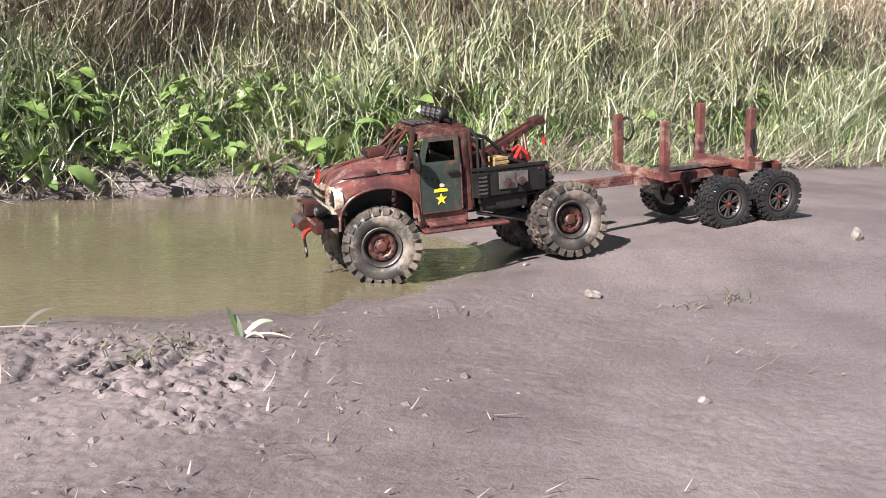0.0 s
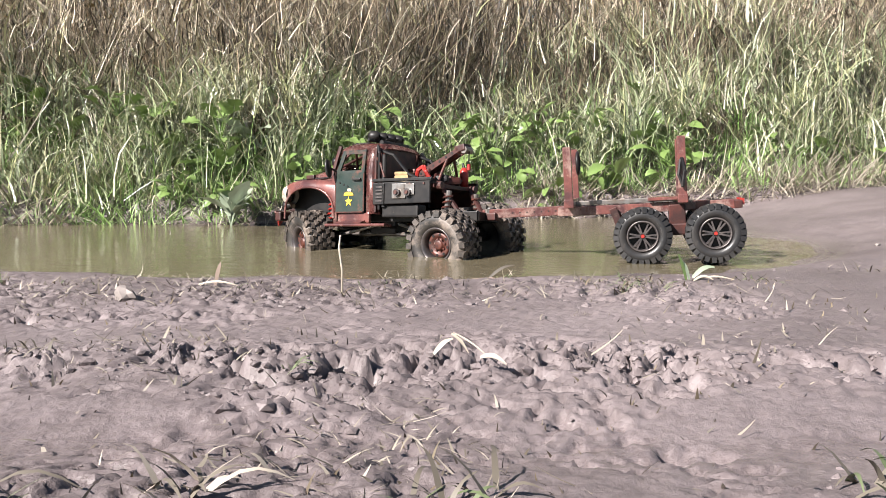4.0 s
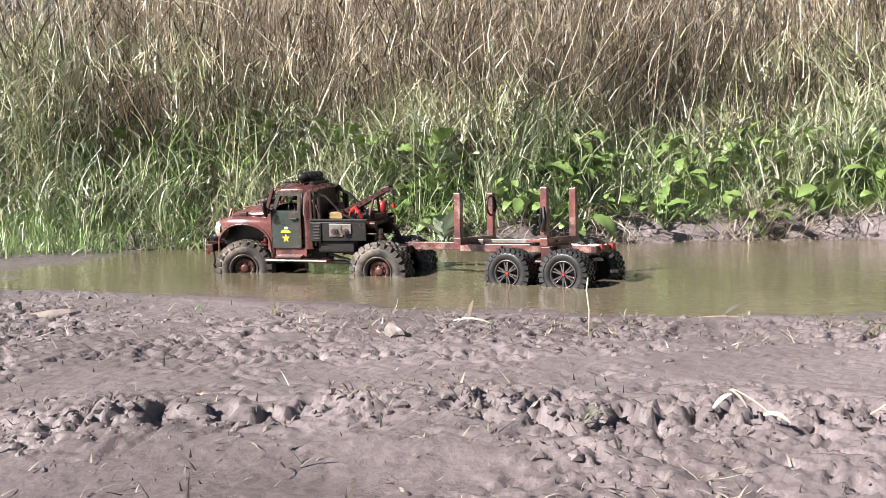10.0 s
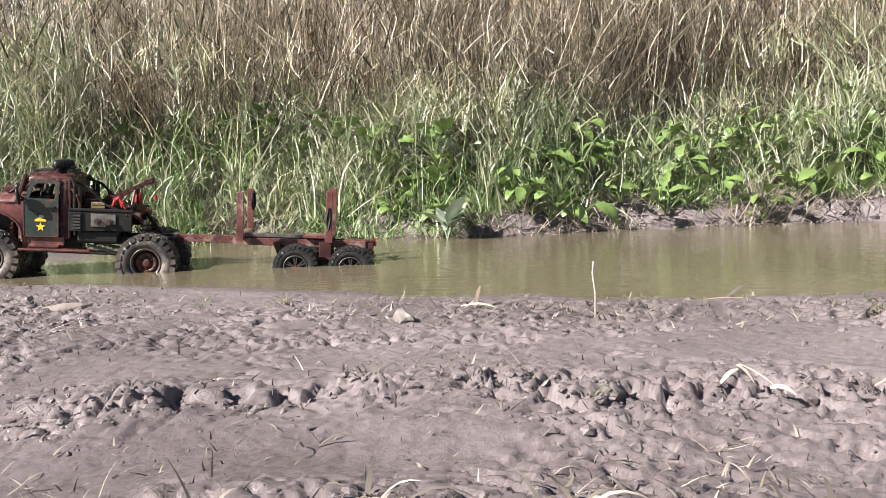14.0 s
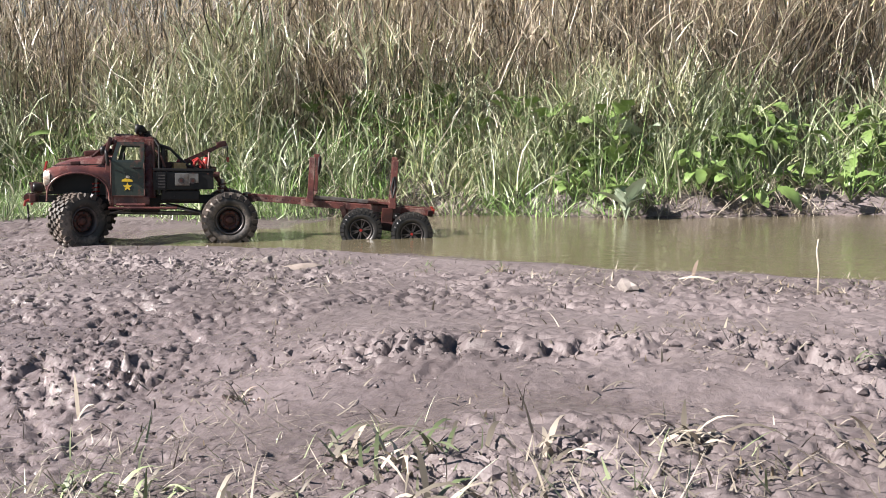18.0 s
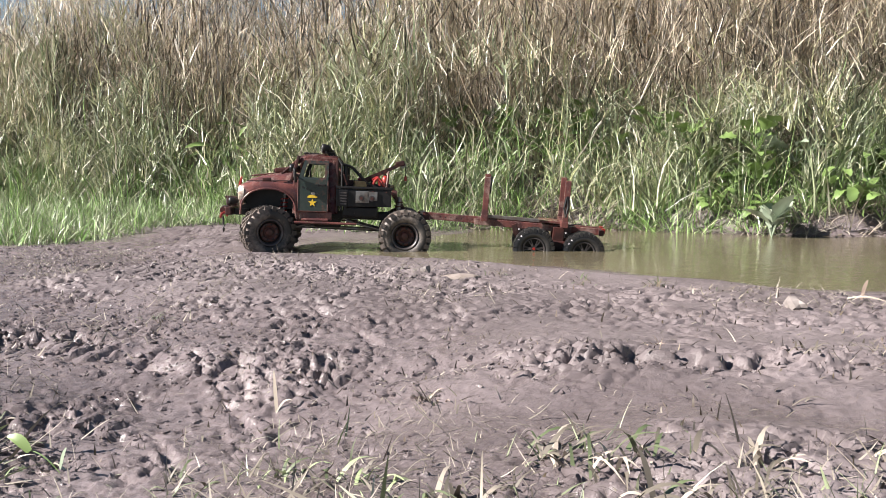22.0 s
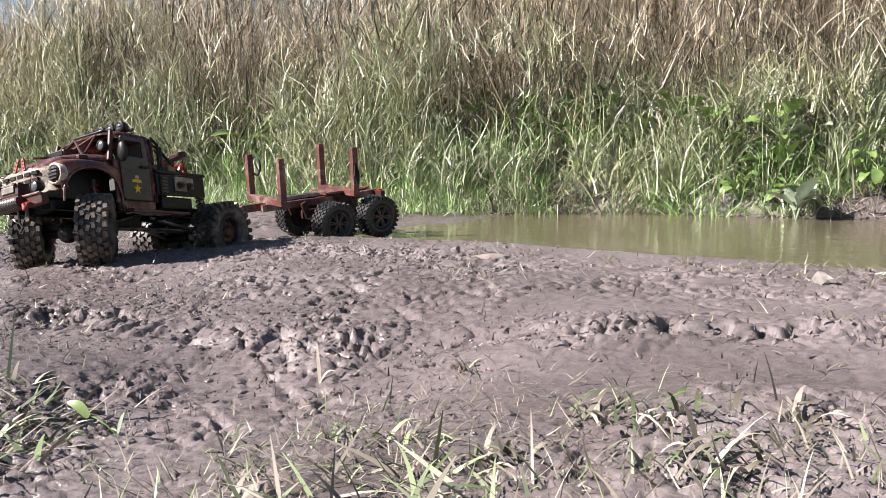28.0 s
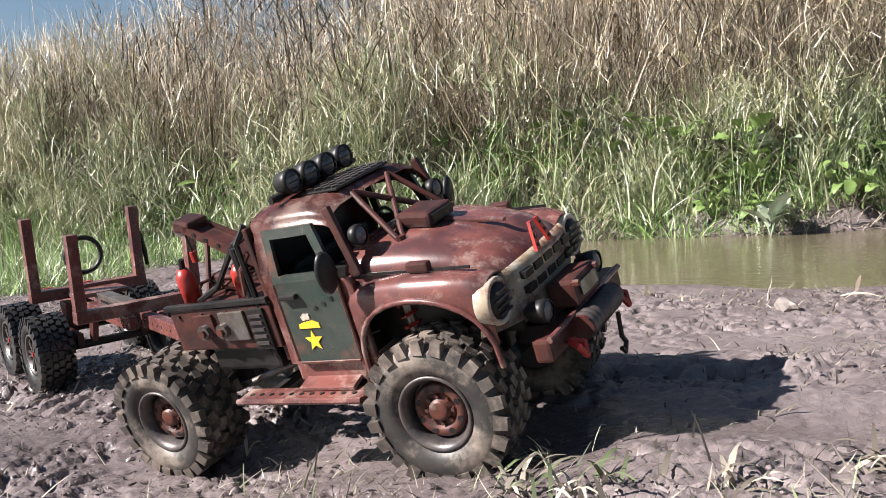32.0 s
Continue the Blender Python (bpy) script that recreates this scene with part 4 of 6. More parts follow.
    # front end: chipped cream panel across the nose, slots and lamps
    rows = []
    for k in range(19):
        y = -0.0885 + 0.177 * k / 18
        u = abs(y) / 0.0885
        x, top, low = 0.4285 - 0.026 * u ** 3, 0.1795 - 0.011 * u ** 3, 0.129 + 0.004 * u
        rows.append([(x - 0.004, y, top + 0.002), (x + 0.001, y, top - 0.003), (x + 0.002, y, (top + low) / 2), (x - 0.003, y, low)])
    bm = loft(rows, close=False)
    bmesh.ops.solidify(bm, geom=bm.faces[:], thickness=0.003)
    part("grille_panel", bm, WHITE, p, "chipped cream-white grille panel with rust")
    for row, z in ((0, 0.1685), (1, 0.1555)):
        for k in range(5):
            part("grille_slot", box((0.006, 0.0145, 0.0062), (0.4285, (k - 2) * 0.0195, z), (0, 4, 0)), DARK, p)
    for s in (1, -1):
        part("lamp_surround", lathe([(0.0205, 0.414), (0.02, 0.4265), (0.0175, 0.4285), (0.0156, 0.4265), (0.0152, 0.42)], 22, "X", at=(-0.008, s * 0.0755, 0.160)), WHITE, p, "chipped cream headlamp surround")
        part("headlamp", lathe([(0.0155, 0.42), (0.015, 0.4275), (0.0105, 0.4298), (0.0005, 0.431)], 20, "X", at=(-0.008, s * 0.0755, 0.160)), DARK, p, "round dark headlamp with guard")
        for dz in (-0.009, -0.003, 0.003, 0.009):
            part("lamp_guard", box((0.0016, 0.026 - abs(dz) * 0.9, 0.002), (0.4232, s * 0.0755, 0.160 + dz)), ALLOY, p)
        fog = part("fog_lamp", lathe([(0.004, 0.426), (0.0085, 0.432), (0.0104, 0.442), (0.0102, 0.448), (0.0088, 0.448)], 18, "X", at=(0, s * 0.054, 0.139)), DARK, p, "black auxiliary lamp")
        part("lens", lathe([(0.009, 0.4465), (0.005, 0.4485), (0.0005, 0.449)], 18, "X", at=(0, s * 0.054, 0.139)), LENS, fog)
    part("front_bumper", box((0.016, 0.158, 0.02), (0.446, 0, 0.114), bevel=0.003), RUST_DARK, p, "rusty steel front bumper")
    part("bumper_edge", rod((0.4545, -0.078, 0.1235), (0.4545, 0.078, 0.1235), 0.0028, seg=8), RUST, p)
    part("winch_box", box((0.026, 0.05, 0.024), (0.446, 0.002, 0.1385), (0, -4, 0), 0.003), RUST_DARK, p, "rusty winch box")
    part("winch_plate", box((0.002, 0.032, 0.012), (0.4605, 0.002, 0.14), (0, -4, 0), 0.0008), STEEL, p, "scuffed plate on the winch")
    for s in (1, -1):
        part("winch_bolt", rod((0.456, s * 0.02, 0.148), (0.463, s * 0.02, 0.148), 0.003, seg=6), RIM, p)
    part("winch_roller", rod((0.463, -0.036, 0.114), (0.463, 0.036, 0.114), 0.0105, seg=16), RUST_DARK, p)
    for k in range(9):
        part("rope_turn", lathe([(0.0107, -0.0034), (0.0122, 0), (0.0107, 0.0034)], 14, "Y", at=(0.463, (k - 4) * 0.0072, 0.114)), ALLOY, p)
    for s in (1, -1):
        part("bumper_bracket", box((0.045, 0.008, 0.016), (0.425, s * 0.035, 0.112)), DARK, p)
        part("tow_shackle", pipe([(0.456, s * 0.05, 0.11), (0.466, s * 0.045, 0.106), (0.469, s * 0.05, 0.097), (0.466, s * 0.055, 0.106), (0.456, s * 0.05, 0.11)], 0.003, 6), RED, p, "dull red tow shackle")
    part("front_hook", pipe([(0.466, 0.03, 0.098), (0.464, 0.03, 0.075), (0.464, 0.036, 0.067), (0.464, 0.03, 0.06), (0.464, 0.024, 0.066)], 0.0023, 6), DARK, p, "black tow hook hanging on a chain")
    for s in (1, -1):
        leg = plate([(-0.0035, 0), (0.0035, 0), (0.0025, 0.026), (-0.0025, 0.026)], 0.003, lambda u, v, d, s=s: (0.4225 + d - 0.2 * v + 0.006, s * (0.013 - 0.28 * v) + u, 0.178 + 0.92 * v))
        br = part("bonnet_bracket", leg, RED, p, "red drilled recovery bracket")
        for k in range(3):
            v = 0.005 + 0.0075 * k
            part("bracket_hole", rod((0.431 - 0.2 * v, s * (0.013 - 0.28 * v), 0.178 + 0.92 * v), (0.4325 - 0.2 * v, s * (0.013 - 0.28 * v), 0.178 + 0.92 * v), 0.0015, seg=8), DARK, br)

    # cab: rear wall, roof, pillars, open windows
    half = 0.083
    X0, X1 = 0.197, 0.272
    part("cab_back", box((0.006, 2 * half - 0.004, 0.134), (0.175, 0, 0.186), bevel=0.002), RUST_DARK, p)
    part("back_mesh", box((0.002, 0.11, 0.045), (0.1795, 0, 0.22)), DARK, p, "dark mesh over the rear window")
    for s in (1, -1):
        # rounded rear corner
        rows = []
        for z, inn in ((0.116, 0.0), (0.2, 0.0), (0.235, 0.004), (0.256, 0.009)):
            rows.append([(0.171, s * (half - 0.022 - inn), z), (0.1725, s * (half - 0.008 - inn), z), (0.178, s * (half - 0.001 - inn), z), (0.186, s * (half + 0.001 - inn), z), (X0 - 0.001, s * (half + 0.001 - inn), z)])
        bm = loft(rows, close=False)
        bmesh.ops.solidify(bm, geom=bm.faces[:], thickness=0.003)
        part("cab_corner", bm, RUST, p)
        part("cab_sill", box((0.092, 0.01, 0.022), (0.232, s * 0.08, 0.109), bevel=0.003), RUST, p)
        part("windscreen_pillar", box((0.0085, 0.006, 0.066), (0.2815, s * 0.0765, 0.2275), (s * 5, -16, 0), 0.002), RUST_DARK, p)
        part("cowl_side", box((0.014, 0.006, 0.085), (0.278, s * 0.0835, 0.155), bevel=0.002), RUST, p)
        # door: lower panel and window frame
        d = lambda u, v, t, s=s: (u, s * (half + 0.002 - 0.13 * max(0, v - 0.2)) + s * t, v)
        door = part("door", plate([(X0, 0.122), (X0 + 0.003, 0.119), (X1 - 0.003, 0.119), (X1, 0.122), (X1, 0.2), (X0, 0.2)], 0.005, d), GREEN, p, "dark green door with rusty edges")
        for (u0, v0), (u1, v1) in (((X0, 0.122), (X0, 0.199)), ((X1, 0.122), (X1, 0.199)), ((X0 + 0.002, 0.12), (X1 - 0.002, 0.12))):
            part("door_edge", rod((u0, s * (half + 0.0065), v0), (u1, s * (half + 0.0065), v1), 0.0016, seg=6), RIM, door, "rusty door edge")
        w_in = [(X0, 0.2), (X0 + 0.0085, 0.2), (X0 + 0.0085, 0.24), (X1 - 0.022, 0.24), (X1 - 0.011, 0.206), (X0 + 0.0085, 0.206), (X0 + 0.0085, 0.2), (X1, 0.2), (X1 - 0.0145, 0.2485), (X0, 0.2485)]
        part("window_frame", plate(w_in, 0.004, d), GREEN, door)
        part("door_handle", box((0.02, 0.006, 0.005), (X0 + 0.016, s * (half + 0.010), 0.187), bevel=0.0015), DARK, door)
        for k in range(3):
            part("door_hole", rod((X1 - 0.012 - k * 0.0105, s * (half + 0.0065), 0.181 - 0.004 * k), (X1 - 0.012 - k * 0.0105, s * (half + 0.0078), 0.181 - 0.004 * k), 0.0022), DARK, door)
        cx = 0.2355 if s > 0 else 0.2245
        flat = lambda u, v, t, s=s: (u, s * (half + 0.0072) + s * t, v)
        part("star_decal", plate([(u + cx, v + 0.142) for u, v in star_outline(0.0108)], 0.0008, flat), YELLOW, door, "yellow five-pointed star decal")
        part("badge_decal", plate([(cx - 0.0125, 0.1545), (cx + 0.0125, 0.1545), (cx + 0.012, 0.159), (cx + 0.0045, 0.162), (cx - 0.006, 0.1605), (cx - 0.0115, 0.159)], 0.0008, flat), YELLOW, door, "yellow badge decal")
        part("badge_shield", plate([(cx - 0.006, 0.1622), (cx + 0.0035, 0.1632), (cx + 0.003, 0.1685), (cx - 0.0035, 0.169), (cx - 0.007, 0.1662)], 0.0008, flat), WHITE, door, "white badge above the star")
        part("mirror_arm", pipe([(0.272, s * 0.086, 0.205), (0.278, s * 0.102, 0.212)], 0.0022, 6), DARK, p)
        bm = lathe([(0.0005, -0.0035), (0.0095, -0.003), (0.0112, 0.0), (0.0095, 0.003), (0.0005, 0.0035)], 18, "X")
        bm.transform(pose(0.279, s * 0.106, 0.21, s * -6, 8, s * 12) @ Matrix.Diagonal((1, 1, 1.8, 1)))
        part("side_mirror", bm, DARK, p, "dark oval side mirror")
        # running board of drilled plate
        part("running_board", box((0.155, 0.024, 0.005), (0.2, s * 0.102, 0.0925), bevel=0.0018), RUST, p, "rusty running board with drilled holes")
        for k in range(11):
            part("board_hole", rod((0.135 + k * 0.0128, s * 0.104, 0.0949), (0.135 + k * 0.0128, s * 0.104, 0.0957), 0.0024, seg=8), DARK, p)
        part("board_edge", rod((0.123, s * 0.1135, 0.0925), (0.277, s * 0.1135, 0.0925), 0.0032, seg=8), RUST, p)
        part("step_plate", box((0.066, 0.02, 0.004), (0.228, s * 0.091, 0.1), (s * -14, 0, 0), 0.001), RUST, p)
        for k in range(2):
            part("board_bracket", box((0.008, 0.05, 0.006), (0.15 + 0.1 * k, s * 0.07, 0.09)), DARK, p)

    # roof, domed with a rolled edge
    def roof(x, half, z, crown=0.006):
        return [(x, half, z - 0.014), (x, half * 0.985, z - 0.007), (x, half * 0.93, z - 0.002), (x, half * 0.75, z + crown * 0.5), (x, half * 0.4, z + crown * 0.9), (x, 0, z + crown), (x, -half * 0.4, z + crown * 0.9), (x, -half * 0.75, z + crown * 0.5), (x, -half * 0.93, z - 0.002), (x, -half * 0.985, z - 0.007), (x, -half, z - 0.014)]
    bm = loft([roof(0.168, 0.07, 0.25, 0.004), roof(0.172, 0.073, 0.256), roof(0.182, 0.0765, 0.2595), roof(0.215, 0.0775, 0.2615), roof(0.25, 0.0765, 0.261), roof(0.266, 0.075, 0.2575), roof(0.273, 0.0735, 0.2525, 0.004)], close=False)
    bmesh.ops.solidify(bm, geom=bm.faces[:], thickness=0.003)
    part("roof", bm, RUST, p, "rust-red domed cab roof")
    part("roof_tread_plate", box((0.042, 0.085, 0.0025), (0.244, 0, 0.2665), bevel=0.001), DARK, p, "black drilled plate on the roof")
    for k in range(4):
        for j in range(8):
            part("plate_stud", box((0.006, 0.007, 0.002), (0.229 + k * 0.01, (j - 3.5) * 0.0105, 0.2685), (0, 0, 45)), ALLOY, p)
    part("windscreen_bar", rod((0.283, -0.078, 0.2), (0.283, 0.078, 0.2), 0.004), RUST_DARK, p)
    for a, b2 in (((0.27, 0.03, 0.2585), (0.318, 0.046, 0.212)), ((0.27, -0.03, 0.2585), (0.318, -0.046, 0.212)), ((0.27, 0.028, 0.2585), (0.318, -0.04, 0.212)), ((0.27, -0.028, 0.2585), (0.318, 0.04, 0.212))):
        part("cage_bar", rod(a, b2, 0.0028), RUST_DARK, p)
    for s in (1, -1):
        part("cage_foot", rod((0.318, s * 0.044, 0.202), (0.318, s * 0.044, 0.216), 0.005), RUST_DARK, p)
        lamp = part("bonnet_lamp", lathe([(0.003, 0.28), (0.0075, 0.282), (0.0098, 0.29), (0.0096, 0.296), (0.0082, 0.296)], 18, "X", at=(0, s * 0.066, 0.228)), DARK, p, "black lamp beside the windscreen")
        part("lens", lathe([(0.0084, 0.2945), (0.005, 0.2965), (0.0005, 0.297)], 18, "X", at=(0, s * 0.066, 0.228)), LENS, lamp)
    part("dashboard", box((0.02, 0.14, 0.03), (0.262, 0, 0.187)), DARK, p)
    part("seat", box((0.02, 0.12, 0.075), (0.2, 0, 0.17), (0, -8, 0), 0.006), DARK, p)
    part("cab_floor", box((0.085, 0.15, 0.004), (0.235, 0, 0.122)), DARK, p)
    part("steering_wheel", lathe([(0.016, 0), (0.018, 0.002), (0.016, 0.004), (0.014, 0.002), (0.016, 0)], 16, "X", at=(0.244, 0.035, 0.208)), DARK, p)
    # roof lamps on a bar
    part("lamp_bar", rod((0.206, -0.066, 0.271), (0.206, 0.066, 0.271), 0.003), DARK, p)
    for k in range(4):
        y = (k - 1.5) * 0.0275
        lamp = part("roof_lamp", lathe([(0.003, 0.197), (0.0095, 0.201), (0.0118, 0.212), (0.0118, 0.218), (0.0103, 0.218)], 20, "X", at=(0, y, 0.281)), DARK, p, "round black roof lamp")
        part("lens", lathe([(0.0105, 0.216), (0.006, 0.2192), (0.0005, 0.2198)], 20, "X", at=(0, y, 0.281)), LENS, lamp, "grey ribbed lens")
        for dz in (-0.006, 0, 0.006):
            part("lens_bar", box((0.0012, 0.02 - abs(dz) * 0.9, 0.0013), (0.2201, y, 0.281 + dz)), DARK, lamp)
    # cables on the roof, behind the lamps
    for k in range(6):
        a = 0.2 + k * 0.8
        part("roof_cable", pipe([(0.195 - 0.008 * math.cos(a + j), 0.03 * math.sin(a + 0.9 * j), 0.267 + 0.0022 * k + 0.002 * math.sin(2.1 * j + k)) for j in range(7)], 0.0014, 5), DARK, p)
    part("roof_roll", rod((0.188, -0.045, 0.266), (0.188, 0.045, 0.266), 0.0055, seg=10), DARK, p)
    # pipes and cage behind the cab
    for s in (1, -1):
        part("exhaust_guard", pipe([(0.163, s * 0.082, 0.125), (0.163, s * 0.084, 0.24), (0.173, s * 0.076, 0.256)], 0.003, 6), DARK, p)
        part("exhaust_tube", rod((0.153, s * 0.079, 0.13), (0.153, s * 0.079, 0.236), 0.005), DARK, p)
        part("side_hose", pipe([(0.15, s * 0.082, 0.19), (0.158, s * 0.084, 0.215), (0.17, s * 0.08, 0.23)], 0.0026, 6), RIM, p)
        part("bed_cage", pipe([(0.17, s * 0.068, 0.246), (0.14, s * 0.066, 0.236), (0.1, s * 0.068, 0.196), (0.07, s * 0.07, 0.184)], 0.0032, 6), DARK, p, "black tubular bed cage")
        part("bed_rail", box((0.145, 0.006, 0.006), (0.105, s * 0.084, 0.184), bevel=0.001), DARK, p)
        part("bed_side", box((0.14, 0.006, 0.044), (0.107, s * 0.082, 0.158), (0, 1, 0), 0.0015), RUST_DARK if s < 0 else DARK, p, "dark rusty bed side" if s < 0 else "grimy black bed side")
        part("locker_door", box((0.034, 0.003, 0.03), (0.125 if s < 0 else 0.11, s * 0.0865, 0.161), bevel=0.001), STEEL, p, "scuffed steel locker door")
        part("locker_panel", box((0.026, 0.003, 0.022), (0.085, s * 0.0865, 0.164), bevel=0.001), RUST_DARK if s < 0 else STEEL, p)
        part("vent_panel", box((0.022, 0.003, 0.042), (0.158, s * 0.0865, 0.156), bevel=0.001), DARK, p, "dark louvred vent panel")
        for k in range(5):
            part("louvre", box((0.016, 0.003, 0.003), (0.158, s * 0.0885, 0.142 + 0.007 * k)), ALLOY, p)
        for x in (0.086, 0.112):
            part("filler_cap", rod((x, s * 0.087, 0.158), (x, s * 0.0935, 0.158), 0.0075, seg=14), ALLOY, p)
            part("cap_boss", rod((x, s * 0.093, 0.158), (x, s * 0.0965, 0.158), 0.004, seg=10), RIM, p)
        for k in range(4):
            part("rivet", rod((0.05 + 0.034 * k, s * 0.085, 0.175), (0.05 + 0.034 * k, s * 0.0872, 0.175), 0.0022, seg=8), RIM, p)
        part("under_tank", box((0.09, 0.03, 0.026), (0.115, s * 0.062, 0.122), bevel=0.004), DARK, p)
        part("tail_lamp", rod((0.034, s * 0.062, 0.172), (0.022, s * 0.062, 0.172), 0.008, seg=14), RIM, p)
    part("bed_floor", box((0.15, 0.15, 0.008), (0.108, 0, 0.172), bevel=0.001), RUST_DARK, p)
    for x, y, tall in ((0.052, -0.062, 0.042), (0.118, -0.05, 0.036)):
        bm = lathe([(0.0005, 0.176), (0.0095, 0.177), (0.0095, 0.176 + tall * 0.8), (0.005, 0.176 + tall), (0.0005, 0.176 + tall)], 16, "Z", at=(x, y, 0))
        ext = part("extinguisher", bm, RED, p, "red bottle standing in the bed")
        part("bottle_valve", rod((x, y, 0.174 + tall), (x + 0.004, y, 0.186 + tall), 0.0035, 0.0028, 8), DARK, ext)
    crate = part("crate", box((0.028, 0.03, 0.022), (0.118, 0.058, 0.19), (0, 0, 12), 0.001), WOOD, p, "yellowish wooden crate")
    for k in range(3):
        part("crate_slat", box((0.0295, 0.0315, 0.0045), (0.118, 0.058, 0.1825 + 0.0075 * k), (0, 0, 12)), WOOD, crate)
    part("tool_box", box((0.04, 0.04, 0.026), (0.14, 0.005, 0.19), (0, 0, 5), 0.003), RUST_DARK, p)
    part("jerry_can", box((0.022, 0.03, 0.04), (0.158, -0.035, 0.197), (0, 0, -6), 0.004), RUST_DARK, p)
    # recovery boom, long and low over the bed
    along, over = (math.cos(radians(153)), math.sin(radians(153))), (math.sin(radians(153)), -math.cos(radians(153)))
    boom = lambda u, v: (0.118 + along[0] * u + over[0] * v, 0.196 + along[1] * u + over[1] * v)
    for s in (1, -1):
        arm = part("boom_arm", plate([(0, -0.0075), (0.112, -0.004), (0.112, 0.004), (0, 0.0075)], s * 0.003, lambda u, v, d, s=s: (boom(u, v)[0], s * 0.012 + d, boom(u, v)[1])), RUST_DARK, p, "rusty recovery boom plate")
        for k in range(6):
            x, z = boom(0.012 + 0.017 * k, 0)
            part("boom_hole", rod((x, s * 0.0152, z), (x, s * 0.0158, z), 0.0026, seg=8), DARK, arm)
        part("boom_post", rod((0.085, s * 0.026, 0.176), (0.088, s * 0.015, 0.21), 0.004), RUST_DARK, p)
        part("boom_stay", rod((0.05, s * 0.04, 0.176), (0.045, s * 0.013, 0.228), 0.003), RIM, p)
    x, z = boom(0.055, -0.001)
    part("boom_web", box((0.09, 0.022, 0.004), (x, 0, z), (0, 27, 0)), RUST_DARK, p)
    x, z = boom(0.116, 0.001)
    part("boom_head", box((0.024, 0.03, 0.014), (x, 0, z), (0, 14, 0), 0.003), RUST_DARK, p, "rusty recovery boom head")
    part("boom_pulley", rod((x - 0.008, -0.012, z - 0.003), (x - 0.008, 0.012, z - 0.003), 0.0075, seg=14), STEEL, p)
    part("boom_cable", pipe([(x - 0.014, 0, z - 0.005), (x - 0.015, 0.002, z - 0.025), (x - 0.015, 0.002, z - 0.034)], 0.0012, 5), DARK, p)
    part("boom_hook", rod((x - 0.015, 0.002, z - 0.032), (x - 0.015, 0.002, z - 0.044), 0.0038), RED, p, "red hook block")
    for x, y, z, a, c in ((0.062, 0.02, 0.187, 14, DARK), (0.07, -0.022, 0.188, -12, RUST_DARK), (0.045, 0.0, 0.184, 60, RUST_DARK), (0.09, 0.03, 0.186, 40, DARK)):
        part("tool_roll", box((0.046, 0.018, 0.016), (x, y, z), (8, 6, a), 0.006), c, p)
    for k in range(5):
        part("loose_hose", pipe([(0.05 + 0.018 * k + 0.006 * math.sin(2 * j + k), 0.05 * math.cos(0.7 * j + k), 0.188 + 0.01 * math.sin(1.3 * j + k) ** 2) for j in range(6)], 0.0017, 5), DARK if k % 2 else RIM, p)
    part("red_strap", pipe([(0.088, 0.06, 0.184), (0.08, 0.064, 0.203), (0.072, 0.06, 0.21), (0.062, 0.062, 0.2), (0.056, 0.058, 0.188)], 0.0042, 6), RED, p, "red recovery strap")
    part("strap_end", pipe([(0.066, 0.05, 0.19), (0.075, 0.048, 0.212), (0.086, 0.052, 0.205)], 0.0032, 6), RED, p)
    part("rear_frame", pipe([(0.03, -0.05, 0.168), (-0.01, -0.045, 0.115), (-0.01, 0.045, 0.115), (0.03, 0.05, 0.168)], 0.005, 6), RUST_DARK, p)
    part("tow_hitch", box((0.055, 0.02, 0.014), (-0.04, 0, 0.112), bevel=0.002), RUST_DARK, p)
    part("hitch_ball", rod((-0.050, 0, 0.106), (-0.050, 0, 0.13), 0.006, seg=12), STEEL, p)


build_truck()
WHEELS = []     # wheel, thing, hub place, steered, radius
for x, width, steered in ((WB, 0.054, True), (0.0, 0.062, False)):
    for s in (1, -1):
        w = make_wheel(truck, R_TRUCK, width, s, RUBBER, RIM, "steel")
        WHEELS.append((w, truck, (x * SIZE, s * TRACK * SIZE, R_TRUCK * SIZE), steered, R_TRUCK * SIZE))

# ---- log trailer: origin at its coupling, x forward ----
trailer = thing("log_trailer", "rusty brown two-axle model log trailer with four stakes", "trailer")

CARRIERS.append(trailer)


